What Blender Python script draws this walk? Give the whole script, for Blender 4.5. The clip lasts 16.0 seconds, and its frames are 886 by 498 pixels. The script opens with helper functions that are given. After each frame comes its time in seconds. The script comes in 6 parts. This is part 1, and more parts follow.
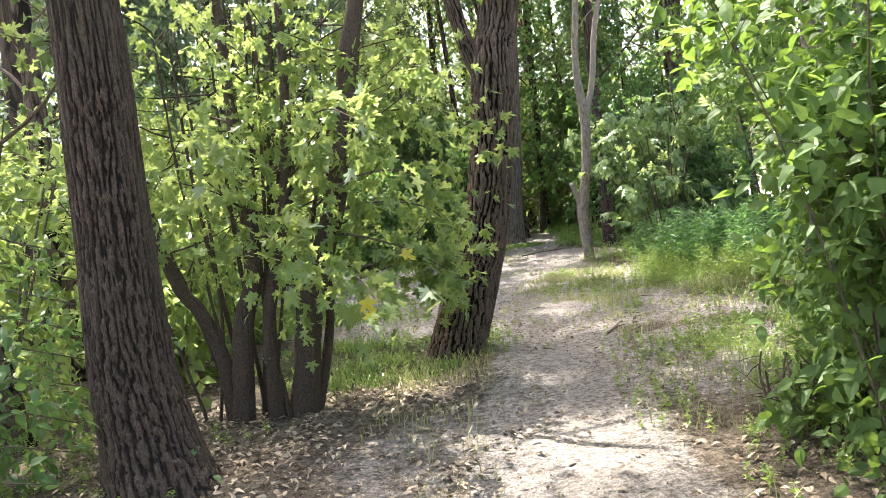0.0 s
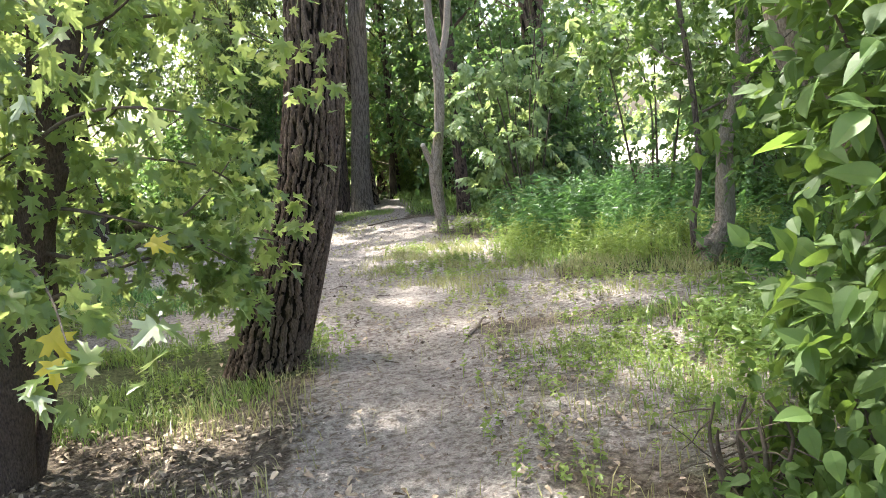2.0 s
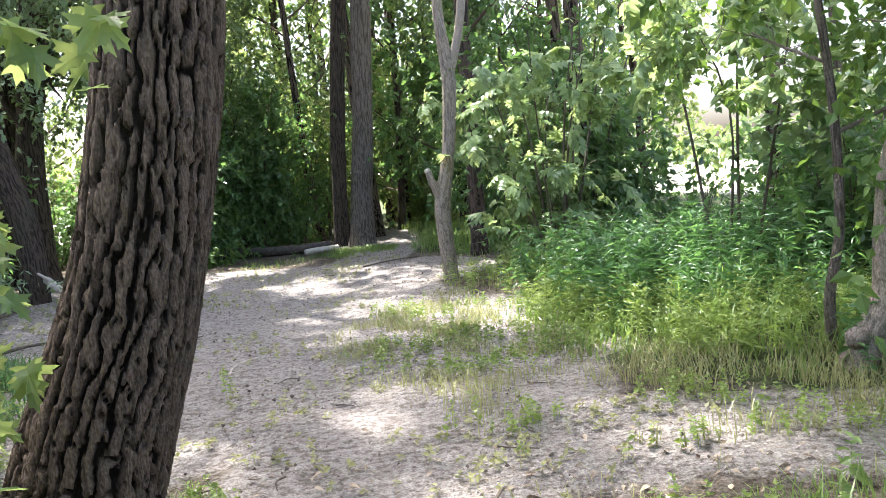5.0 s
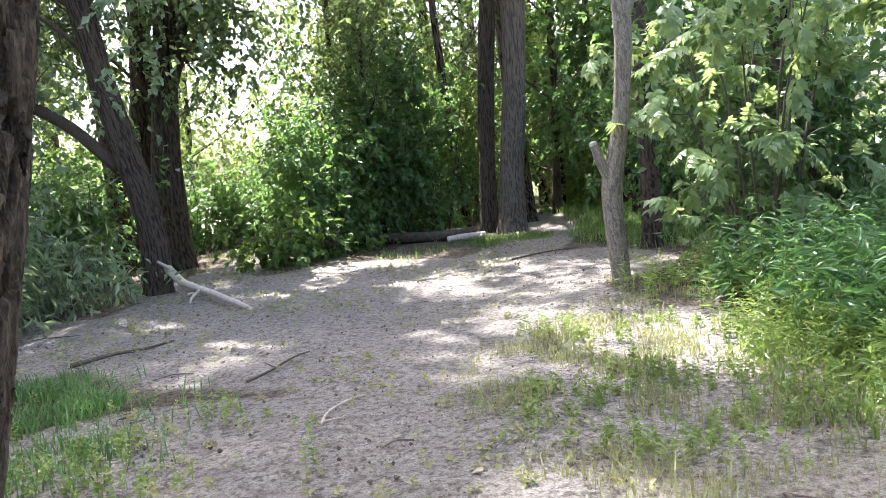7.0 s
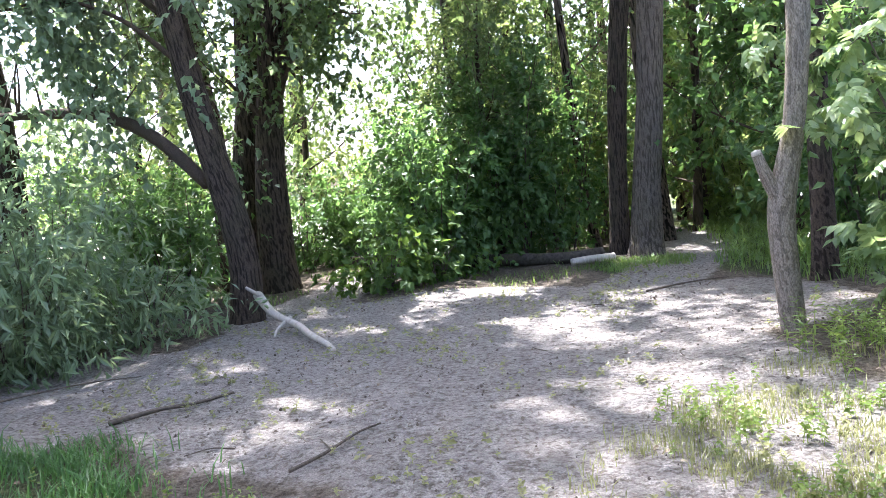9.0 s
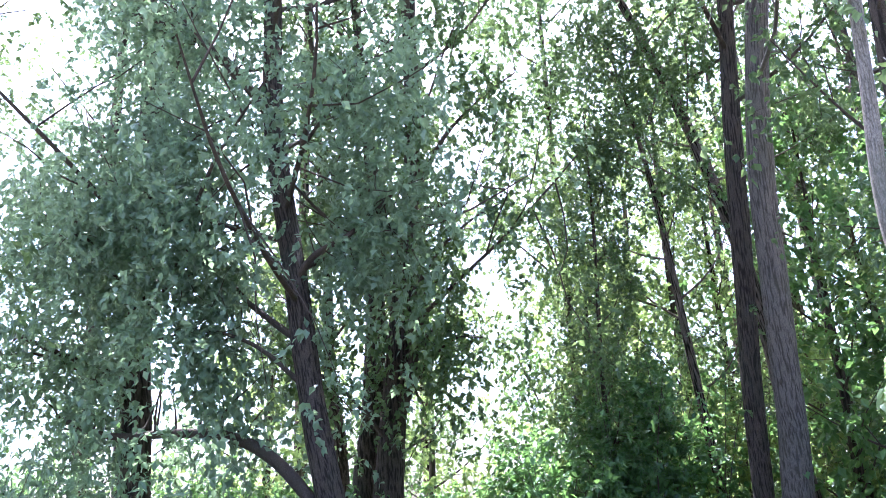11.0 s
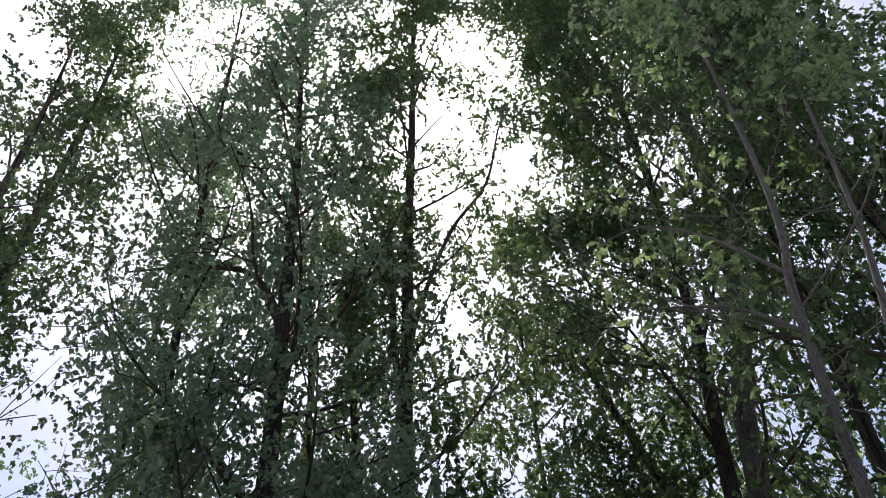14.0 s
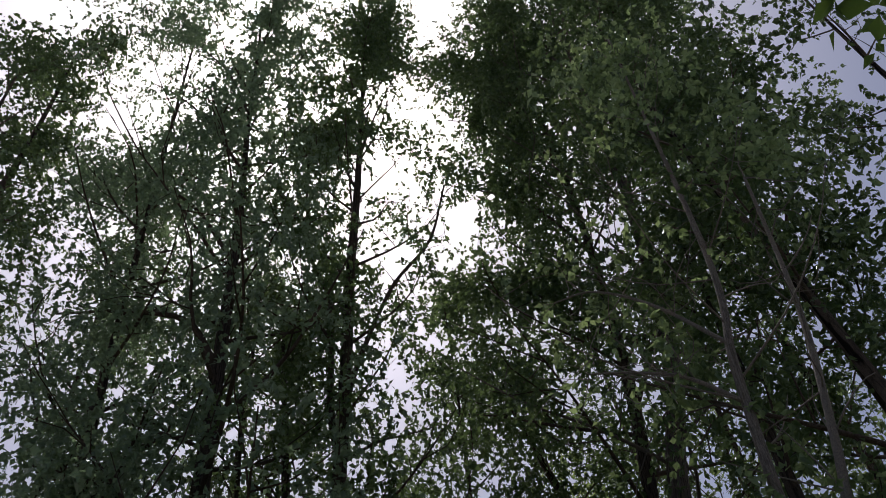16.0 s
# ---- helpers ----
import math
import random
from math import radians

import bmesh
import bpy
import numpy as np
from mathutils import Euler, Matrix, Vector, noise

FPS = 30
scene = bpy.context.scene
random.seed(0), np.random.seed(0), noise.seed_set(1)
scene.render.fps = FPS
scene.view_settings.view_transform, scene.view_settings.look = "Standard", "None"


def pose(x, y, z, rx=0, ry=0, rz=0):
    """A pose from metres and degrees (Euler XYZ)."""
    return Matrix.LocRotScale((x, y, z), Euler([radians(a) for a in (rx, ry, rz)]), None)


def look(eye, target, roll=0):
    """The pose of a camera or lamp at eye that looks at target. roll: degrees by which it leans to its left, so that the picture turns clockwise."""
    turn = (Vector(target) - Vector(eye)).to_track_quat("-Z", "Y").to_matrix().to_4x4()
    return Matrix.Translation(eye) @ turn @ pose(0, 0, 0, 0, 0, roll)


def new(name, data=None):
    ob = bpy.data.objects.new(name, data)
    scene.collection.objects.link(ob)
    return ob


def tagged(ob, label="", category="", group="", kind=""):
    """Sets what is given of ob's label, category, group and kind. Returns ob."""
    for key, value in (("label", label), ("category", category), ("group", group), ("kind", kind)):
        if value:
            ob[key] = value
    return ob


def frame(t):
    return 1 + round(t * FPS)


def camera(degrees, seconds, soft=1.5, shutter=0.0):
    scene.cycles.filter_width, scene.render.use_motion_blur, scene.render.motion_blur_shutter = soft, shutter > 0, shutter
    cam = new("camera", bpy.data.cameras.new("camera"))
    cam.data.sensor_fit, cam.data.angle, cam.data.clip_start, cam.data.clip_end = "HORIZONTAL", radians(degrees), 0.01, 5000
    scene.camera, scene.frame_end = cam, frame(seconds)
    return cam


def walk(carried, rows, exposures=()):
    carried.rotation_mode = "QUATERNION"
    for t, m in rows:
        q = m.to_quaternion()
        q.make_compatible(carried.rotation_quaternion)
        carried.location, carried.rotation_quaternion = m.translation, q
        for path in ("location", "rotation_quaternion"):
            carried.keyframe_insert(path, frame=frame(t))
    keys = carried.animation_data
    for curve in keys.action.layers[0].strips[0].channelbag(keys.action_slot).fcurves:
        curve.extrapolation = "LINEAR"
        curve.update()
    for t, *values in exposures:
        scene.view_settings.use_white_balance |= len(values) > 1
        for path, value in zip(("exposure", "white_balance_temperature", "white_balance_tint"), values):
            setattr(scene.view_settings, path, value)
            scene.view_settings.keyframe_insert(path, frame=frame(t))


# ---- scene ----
cam = camera(59.4, 16.0, soft=0.7)
PATH = [
    (0, (0.143, 0.293, 1.526), (0.13, 2.29, 1.407), -7.2),
    (0.5, (0.188, 0.762, 1.492), (0.313, 2.748, 1.29), -5.0),
    (1, (0.279, 1.294, 1.47), (0.538, 3.268, 1.273), -4.4),
    (1.5, (0.41, 1.742, 1.475), (0.691, 3.707, 1.228), -5.0),
    (2, (0.483, 2.273, 1.468), (0.831, 4.226, 1.213), -6.3),
    (2.5, (0.625, 2.752, 1.486), (0.965, 4.709, 1.261), -6.0),
    (3, (0.733, 3.237, 1.468), (1.154, 5.187, 1.325), -5.5),
    (3.5, (0.85, 3.707, 1.445), (1.161, 5.676, 1.291), -6.7),
    (3.7, (0.913, 3.887, 1.446), (1.203, 5.856, 1.254), -6.0),
    (5.8, (1.296, 6.002, 1.522), (1.628, 8.107, 1.320), -5.3),
    (6, (1.322, 6.225, 1.495), (1.559, 8.346, 1.325), -6.3),
    (6.5, (1.388, 6.698, 1.462), (1.456, 8.826, 1.250), -5.8),
    (7, (1.352, 7.179, 1.454), (1.262, 9.307, 1.238), -5.8),
    (7.5, (1.354, 7.597, 1.465), (1.076, 9.714, 1.321), -5.8),
    (8, (1.347, 8.081, 1.422), (0.965, 10.182, 1.283), -6.9),
    (8.2, (1.353, 8.273, 1.432), (0.966, 10.370, 1.234), -6.7),
    (10.3, (1.630, 9.008, 1.717), (0.979, 11.028, 2.003), -4.3),
    (10.5, (1.665, 9.007, 1.744), (0.977, 10.991, 2.153), -3.9),
    (11, (1.727, 9.006, 1.737), (1.038, 10.906, 2.440), -4.3),
    (11.5, (1.727, 9.001, 1.756), (1.092, 10.834, 2.660), -4.9),
    (12, (1.693, 8.940, 1.670), (1.116, 10.668, 2.793), -4.7),
    (12.5, (1.774, 8.943, 1.604), (1.247, 10.586, 2.869), -5.6),
    (13, (1.798, 9.056, 1.702), (1.330, 10.596, 3.112), -6.4),
    (13.5, (1.796, 8.997, 1.722), (1.354, 10.444, 3.236), -5.9),
    (14, (1.804, 8.943, 1.758), (1.392, 10.313, 3.349), -6),
    (14.5, (1.797, 8.868, 1.758), (1.426, 10.154, 3.428), -7.7),
    (15, (1.810, 8.908, 1.758), (1.488, 10.165, 3.459), -8.4),
    (15.5, (1.769, 8.889, 1.723), (1.504, 10.163, 3.421), -9),
    (16, (1.638, 8.850, 1.789), (1.437, 10.170, 3.460), -9.6),
]
EXPOSURES = [(0.0, 2.38, 6600, 10), (3.5, 2.42, 6200, 11), (6.0, 2.55, 6050, 14), (8.2, 2.48, 5950, 14), (10.5, 2.78, 5100, 21), (11.5, 2.2, 5050, 20), (12.5, 1.12, 5200, 19),
             (13.5, 0.35, 5400, 18), (14.5, -0.62, 5600, 17), (15.5, -1.25, 5700, 16), (16.0, -1.2, 5700, 17)]
walk(cam, [(t, look(eye, target, roll)) for t, eye, target, roll in PATH], EXPOSURES)

# ---------------------------------------------------------------- daylight
SUN_WAY = Vector((-0.185, 0.371, 0.910)).normalized()
world = bpy.data.worlds.new("sky")
scene.world = world
world.use_nodes = True
wn = world.node_tree
sky = wn.nodes.new("ShaderNodeTexSky")
sky.sky_type = "NISHITA"
sky.sun_disc = False
sky.sun_elevation = math.asin(SUN_WAY.z)
sky.sun_rotation = math.atan2(SUN_WAY.x, SUN_WAY.y) % (2 * math.pi)
sky.air_density, sky.dust_density, sky.ozone_density = 1.0, 6.0, 1.0
wn.links.new(sky.outputs["Color"], wn.nodes["Background"].inputs["Color"])
wn.nodes["Background"].inputs["Strength"].default_value = 0.15

sun = new("sun", bpy.data.lights.new("sun", "SUN"))
sun.data.energy, sun.data.angle, sun.data.color = 5.0, radians(0.55), (1.0, 0.95, 0.86)
sun.matrix_world = look(SUN_WAY * 60, (0, 0, 0))


# ---------------------------------------------------------------- materials
def material(name):
    mat = bpy.data.materials.new(name)
    mat.use_nodes = True
    mat.node_tree.nodes.clear()
    return mat, mat.node_tree


def node(tree, kind, values=None, **settings):
    n = tree.nodes.new(kind)
    for key, value in settings.items():
        setattr_safe(n, key, value)
    for key, value in (values or {}).items():
        if hasattr(value, "is_output"):
            tree.links.new(value, n.inputs[key])
        else:
            n.inputs[key].default_value = value
    return n


def setattr_safe(n, key, value):
    if key == "operation":
        n.operation = value
    elif key == "data_type":
        n.data_type = value
    elif key == "feature":
        n.feature = value
    elif key == "attribute_name":
        n.attribute_name = value
    elif key == "blend_type":
        n.blend_type = value


def ramp(tree, fac, stops):
    n = tree.nodes.new("ShaderNodeValToRGB")
    e = n.color_ramp.elements
    while len(e) < len(stops):
        e.new(0.5)
    for k, (p, c) in enumerate(stops):
        e[k].position, e[k].color = p, (*c, 1)
    tree.links.new(fac, n.inputs["Fac"])
    return n.outputs["Color"]


def mixed(tree, fac, a, b):
    n = tree.nodes.new("ShaderNodeMix")
    n.data_type = "RGBA"
    for k, v in ((0, fac), (6, a), (7, b)):
        if hasattr(v, "is_output"):
            tree.links.new(v, n.inputs[k])
        else:
            n.inputs[k].default_value = v if k == 0 else (*v, 1)
    return n.outputs[2]


def scaled(tree, sx, sy, sz):
    co = node(tree, "ShaderNodeTexCoord")
    mp = node(tree, "ShaderNodeMapping", {"Vector": co.outputs["Object"], "Scale": (sx, sy, sz)})
    return mp.outputs["Vector"]


def leaf_material(name, dark, light, through_colour, clear=0.45, gloss=0.35):
    """Thin leaf: reflecting, letting light through, with a waxy sheen."""
    mat, tr = material(name)
    rnd = node(tr, "ShaderNodeNewGeometry").outputs["Random Per Island"]
    co = scaled(tr, 1, 1, 1)
    big = node(tr, "ShaderNodeTexNoise", {"Vector": co, "Scale": 0.55, "Detail": 2.0}).outputs["Fac"]
    fine = node(tr, "ShaderNodeTexNoise", {"Vector": co, "Scale": 60.0, "Detail": 2.0}).outputs["Fac"]
    a = node(tr, "ShaderNodeMath", {0: rnd, 1: 0.55}, operation="MULTIPLY").outputs[0]
    b = node(tr, "ShaderNodeMath", {0: big, 1: 0.75}, operation="MULTIPLY").outputs[0]
    c = node(tr, "ShaderNodeMath", {0: a, 1: b}, operation="ADD").outputs[0]
    d = node(tr, "ShaderNodeMath", {0: fine, 1: 0.25, 2: -0.28}, operation="MULTIPLY_ADD").outputs[0]
    f = node(tr, "ShaderNodeMath", {0: c, 1: d}, operation="ADD").outputs[0]
    col = ramp(tr, f, [(0.12, dark), (0.75, light)])
    thr = ramp(tr, f, [(0.12, tuple(0.6 * v for v in through_colour)), (0.8, through_colour)])
    skin = node(tr, "ShaderNodeBsdfPrincipled", {"Base Color": col, "Roughness": gloss, "Specular IOR Level": 0.5})
    glow = node(tr, "ShaderNodeBsdfTranslucent", {"Color": thr})
    mix = node(tr, "ShaderNodeMixShader", {"Fac": clear})
    tr.links.new(skin.outputs[0], mix.inputs[1])
    tr.links.new(glow.outputs[0], mix.inputs[2])
    out = node(tr, "ShaderNodeOutputMaterial")
    tr.links.new(mix.outputs[0], out.inputs["Surface"])
    return mat


def bark_material(name, ridge, crack, moss, across=26.0, along=5.0, depth=0.02, moss_amount=0.5):
    mat, tr = material(name)
    v = scaled(tr, across, across, along)
    wob = node(tr, "ShaderNodeTexNoise", {"Vector": v, "Scale": 0.6, "Detail": 3.0}).outputs["Color"]
    vv = node(tr, "ShaderNodeVectorMath", {0: wob, 1: (1.6, 1.6, 1.6)}, operation="MULTIPLY").outputs[0]
    vv = node(tr, "ShaderNodeVectorMath", {0: v, 1: vv}, operation="ADD").outputs[0]
    cell = node(tr, "ShaderNodeTexVoronoi", {"Vector": vv, "Scale": 1.0}, feature="DISTANCE_TO_EDGE").outputs["Distance"]
    fine = node(tr, "ShaderNodeTexNoise", {"Vector": scaled(tr, 1, 1, 0.4), "Scale": 130.0, "Detail": 5.0}).outputs["Fac"]
    large = node(tr, "ShaderNodeTexNoise", {"Vector": scaled(tr, 1, 1, 0.5), "Scale": 2.2, "Detail": 4.0}).outputs["Fac"]
    # furrows: browner bark, darkened further in colour for the shade of their depth
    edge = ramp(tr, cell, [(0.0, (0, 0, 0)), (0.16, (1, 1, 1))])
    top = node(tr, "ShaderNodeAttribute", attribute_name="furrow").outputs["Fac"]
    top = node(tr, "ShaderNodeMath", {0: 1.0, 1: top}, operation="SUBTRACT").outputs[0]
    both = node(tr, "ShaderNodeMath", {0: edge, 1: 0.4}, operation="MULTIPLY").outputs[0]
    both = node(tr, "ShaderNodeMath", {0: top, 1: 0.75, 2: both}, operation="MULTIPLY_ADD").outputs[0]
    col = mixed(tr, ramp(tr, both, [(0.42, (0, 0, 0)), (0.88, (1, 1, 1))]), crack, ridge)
    grain = ramp(tr, fine, [(0.32, (0.42, 0.42, 0.42)), (0.68, (1.35, 1.35, 1.35))])
    mul = tr.nodes.new("ShaderNodeMix")
    mul.data_type, mul.blend_type = "RGBA", "MULTIPLY"
    mul.inputs[0].default_value = 0.8
    tr.links.new(col, mul.inputs[6])
    tr.links.new(grain, mul.inputs[7])
    patch = ramp(tr, large, [(0.5, (0, 0, 0)), (0.72, (moss_amount,) * 3)])
    col = mixed(tr, patch, mul.outputs[2], moss)
    mid = node(tr, "ShaderNodeTexNoise", {"Vector": scaled(tr, 1, 1, 0.35), "Scale": 38.0, "Detail": 4.0, "Roughness": 0.65}).outputs["Fac"]
    fine = node(tr, "ShaderNodeMath", {0: mid, 1: 1.6, 2: fine}, operation="MULTIPLY_ADD").outputs[0]
    h = node(tr, "ShaderNodeMath", {0: edge, 1: 0.3, 2: fine}, operation="MULTIPLY_ADD").outputs[0]
    bump = node(tr, "ShaderNodeBump", {"Strength": 1.0, "Distance": depth, "Height": h})
    skin = node(tr, "ShaderNodeBsdfPrincipled", {"Base Color": col, "Roughness": 0.9, "Specular IOR Level": 0.2, "Normal": bump.outputs[0]})
    out = node(tr, "ShaderNodeOutputMaterial")
    tr.links.new(skin.outputs[0], out.inputs["Surface"])
    return mat


def plain_material(name, a, b, scale=20.0, rough=0.85, bump=0.004, stretch=1.0):
    mat, tr = material(name)
    v = scaled(tr, 1, 1, stretch)
    n1 = node(tr, "ShaderNodeTexNoise", {"Vector": v, "Scale": scale, "Detail": 6.0, "Roughness": 0.65}).outputs["Fac"]
    rnd = node(tr, "ShaderNodeNewGeometry").outputs["Random Per Island"]
    f = node(tr, "ShaderNodeMath", {0: rnd, 1: 0.4, 2: -0.2}, operation="MULTIPLY_ADD").outputs[0]
    f = node(tr, "ShaderNodeMath", {0: f, 1: n1}, operation="ADD").outputs[0]
    col = ramp(tr, f, [(0.25, a), (0.75, b)])
    bm_ = node(tr, "ShaderNodeBump", {"Strength": 0.8, "Distance": bump, "Height": n1})
    skin = node(tr, "ShaderNodeBsdfPrincipled", {"Base Color": col, "Roughness": rough, "Specular IOR Level": 0.2, "Normal": bm_.outputs[0]})
    out = node(tr, "ShaderNodeOutputMaterial")
    tr.links.new(skin.outputs[0], out.inputs["Surface"])
    return mat


def ground_material():
    """Trodden sandy soil, brown litter soil and green growth, by the masks that lie on the ground sheet."""
    mat, tr = material("forest_ground")
    co = scaled(tr, 1, 1, 1)
    n_big = node(tr, "ShaderNodeTexNoise", {"Vector": co, "Scale": 0.9, "Detail": 5.0, "Roughness": 0.6}).outputs["Fac"]
    n_mid = node(tr, "ShaderNodeTexNoise", {"Vector": co, "Scale": 7.0, "Detail": 6.0, "Roughness": 0.65}).outputs["Fac"]
    n_fine = node(tr, "ShaderNodeTexNoise", {"Vector": co, "Scale": 75.0, "Detail": 6.0, "Roughness": 0.7}).outputs["Fac"]
    crumb = node(tr, "ShaderNodeTexVoronoi", {"Vector": co, "Scale": 38.0}).outputs["Distance"]
    sand_a = ramp(tr, n_mid, [(0.28, (0.3, 0.268, 0.242)), (0.5, (0.52, 0.472, 0.43)), (0.72, (0.66, 0.61, 0.565))])
    sand = mixed(tr, ramp(tr, n_fine, [(0.35, (0, 0, 0)), (0.62, (0.75, 0.75, 0.75))]), (0.22, 0.193, 0.17), sand_a)
    soil_a = ramp(tr, n_mid, [(0.3, (0.065, 0.05, 0.038)), (0.7, (0.19, 0.155, 0.12))])
    soil = mixed(tr, ramp(tr, n_fine, [(0.4, (0, 0, 0)), (0.7, (0.7, 0.7, 0.7))]), soil_a, (0.3, 0.25, 0.19))
    turf = ramp(tr, n_fine, [(0.3, (0.05, 0.06, 0.026)), (0.7, (0.13, 0.15, 0.065))])
    field = ramp(tr, n_mid, [(0.3, (0.5, 0.46, 0.38)), (0.7, (0.66, 0.62, 0.54))])

    def mask(attr, lo, hi):
        a = node(tr, "ShaderNodeAttribute", attribute_name=attr).outputs["Fac"]
        w = node(tr, "ShaderNodeMath", {0: n_mid, 1: 0.6, 2: -0.3}, operation="MULTIPLY_ADD").outputs[0]
        w2 = node(tr, "ShaderNodeMath", {0: n_big, 1: 0.5, 2: -0.25}, operation="MULTIPLY_ADD").outputs[0]
        s = node(tr, "ShaderNodeMath", {0: a, 1: w}, operation="ADD").outputs[0]
        s = node(tr, "ShaderNodeMath", {0: s, 1: w2}, operation="ADD").outputs[0]
        return ramp(tr, s, [(lo, (0, 0, 0)), (hi, (1, 1, 1))])

    col = mixed(tr, mask("turf", 0.4, 0.7), soil, turf)
    col = mixed(tr, mask("sand", 0.35, 0.6), col, sand)
    col = mixed(tr, mask("field", 0.45, 0.55), col, field)
    n_clod = node(tr, "ShaderNodeTexNoise", {"Vector": co, "Scale": 22.0, "Detail": 4.0, "Roughness": 0.6}).outputs["Fac"]
    blotch = ramp(tr, n_clod, [(0.38, (0.56, 0.53, 0.5)), (0.5, (0.96, 0.96, 0.96)), (0.68, (1.14, 1.14, 1.14))])
    tone = tr.nodes.new("ShaderNodeMix")
    tone.data_type, tone.blend_type = "RGBA", "MULTIPLY"
    tone.inputs[0].default_value = 1.0
    tr.links.new(col, tone.inputs[6])
    tr.links.new(blotch, tone.inputs[7])
    col = tone.outputs[2]
    n_mid = node(tr, "ShaderNodeMath", {0: n_clod, 1: 0.9, 2: n_mid}, operation="MULTIPLY_ADD").outputs[0]
    h = node(tr, "ShaderNodeMath", {0: n_fine, 1: 0.35, 2: n_mid}, operation="MULTIPLY_ADD").outputs[0]
    h = node(tr, "ShaderNodeMath", {0: crumb, 1: 0.25, 2: h}, operation="MULTIPLY_ADD").outputs[0]
    bump = node(tr, "ShaderNodeBump", {"Strength": 1.0, "Distance": 0.085, "Height": h})
    skin = node(tr, "ShaderNodeBsdfPrincipled", {"Base Color": col, "Roughness": 0.95, "Specular IOR Level": 0.15, "Normal": bump.outputs[0]})
    out = node(tr, "ShaderNodeOutputMaterial")
    tr.links.new(skin.outputs[0], out.inputs["Surface"])
    return mat


M_GROUND = ground_material()
# second colour: furrow bark with some of the furrow's shade mixed in
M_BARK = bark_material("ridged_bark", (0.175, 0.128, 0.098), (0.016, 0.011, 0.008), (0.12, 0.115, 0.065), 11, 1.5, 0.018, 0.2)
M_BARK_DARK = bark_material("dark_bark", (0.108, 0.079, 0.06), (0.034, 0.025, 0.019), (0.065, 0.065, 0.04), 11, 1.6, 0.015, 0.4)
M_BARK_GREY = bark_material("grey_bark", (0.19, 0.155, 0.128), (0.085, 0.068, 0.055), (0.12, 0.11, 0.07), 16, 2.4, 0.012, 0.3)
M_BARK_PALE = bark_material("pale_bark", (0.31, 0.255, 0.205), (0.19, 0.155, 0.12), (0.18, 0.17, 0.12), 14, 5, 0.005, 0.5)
M_TWIG = plain_material("twig_bark", (0.05, 0.04, 0.03), (0.16, 0.13, 0.1), 30, 0.85, 0.002)
M_DEADWOOD = plain_material("bleached_wood", (0.3, 0.25, 0.2), (0.6, 0.54, 0.46), 25, 0.8, 0.006, 0.3)
M_LITTER = plain_material("dry_leaf", (0.1, 0.068, 0.042), (0.46, 0.38, 0.28), 12, 0.75, 0.001)
M_MAPLE = leaf_material("maple_leaf", (0.05, 0.11, 0.028), (0.19, 0.28, 0.08), (0.55, 0.66, 0.2), 0.48, 0.28)
# silvery undersides, with white sun glints on the foliage put into the colour
M_MAPLE_PALE = leaf_material("pale_underside_glint_leaf", (0.2, 0.27, 0.15), (0.38, 0.44, 0.28), (0.42, 0.5, 0.16), 0.35, 0.4)
M_MAPLE_YELLOW = leaf_material("yellow_leaf", (0.4, 0.38, 0.04), (0.6, 0.52, 0.06), (0.8, 0.68, 0.06), 0.5)
M_BROAD = leaf_material("broad_leaf", (0.045, 0.095, 0.022), (0.105, 0.18, 0.045), (0.24, 0.37, 0.06), 0.43, 0.6)
M_ELDER = leaf_material("compound_leaf", (0.08, 0.15, 0.055), (0.28, 0.36, 0.19), (0.5, 0.62, 0.22), 0.48, 0.24)
M_CROWN = leaf_material("crown_leaf", (0.038, 0.075, 0.03), (0.095, 0.15, 0.06), (0.27, 0.36, 0.11), 0.42)
M_WILLOW = leaf_material("willow_leaf", (0.1, 0.15, 0.085), (0.22, 0.29, 0.18), (0.38, 0.5, 0.24), 0.45, 0.35)
M_BUSH = leaf_material("thicket_leaf", (0.04, 0.09, 0.028), (0.11, 0.19, 0.068), (0.25, 0.42, 0.1), 0.45)
M_WEED = leaf_material("weed_leaf", (0.075, 0.135, 0.03), (0.21, 0.285, 0.075), (0.42, 0.54, 0.11), 0.42)
M_NETTLE = leaf_material("nettle_leaf", (0.04, 0.095, 0.03), (0.09, 0.19, 0.065), (0.22, 0.42, 0.1), 0.42)
M_GRASS = leaf_material("grass_blade", (0.065, 0.13, 0.03), (0.17, 0.26, 0.07), (0.36, 0.5, 0.11), 0.42)
M_DRY = leaf_material("pale_grass_blade", (0.2, 0.21, 0.08), (0.36, 0.34, 0.16), (0.4, 0.42, 0.16), 0.35)
M_SCRUB = leaf_material("scrub_willow_leaf", (0.05, 0.085, 0.045), (0.28, 0.36, 0.22), (0.4, 0.52, 0.23), 0.43, 0.28)
M_LOG = plain_material("weathered_log", (0.028, 0.023, 0.018), (0.12, 0.1, 0.08), 14, 0.9, 0.008, 1.0)
M_CRUMB = plain_material("soil_crumb", (0.07, 0.055, 0.042), (0.24, 0.2, 0.16), 40, 0.95, 0.002)


# ---------------------------------------------------------------- building tools
rng = np.random.default_rng(7)


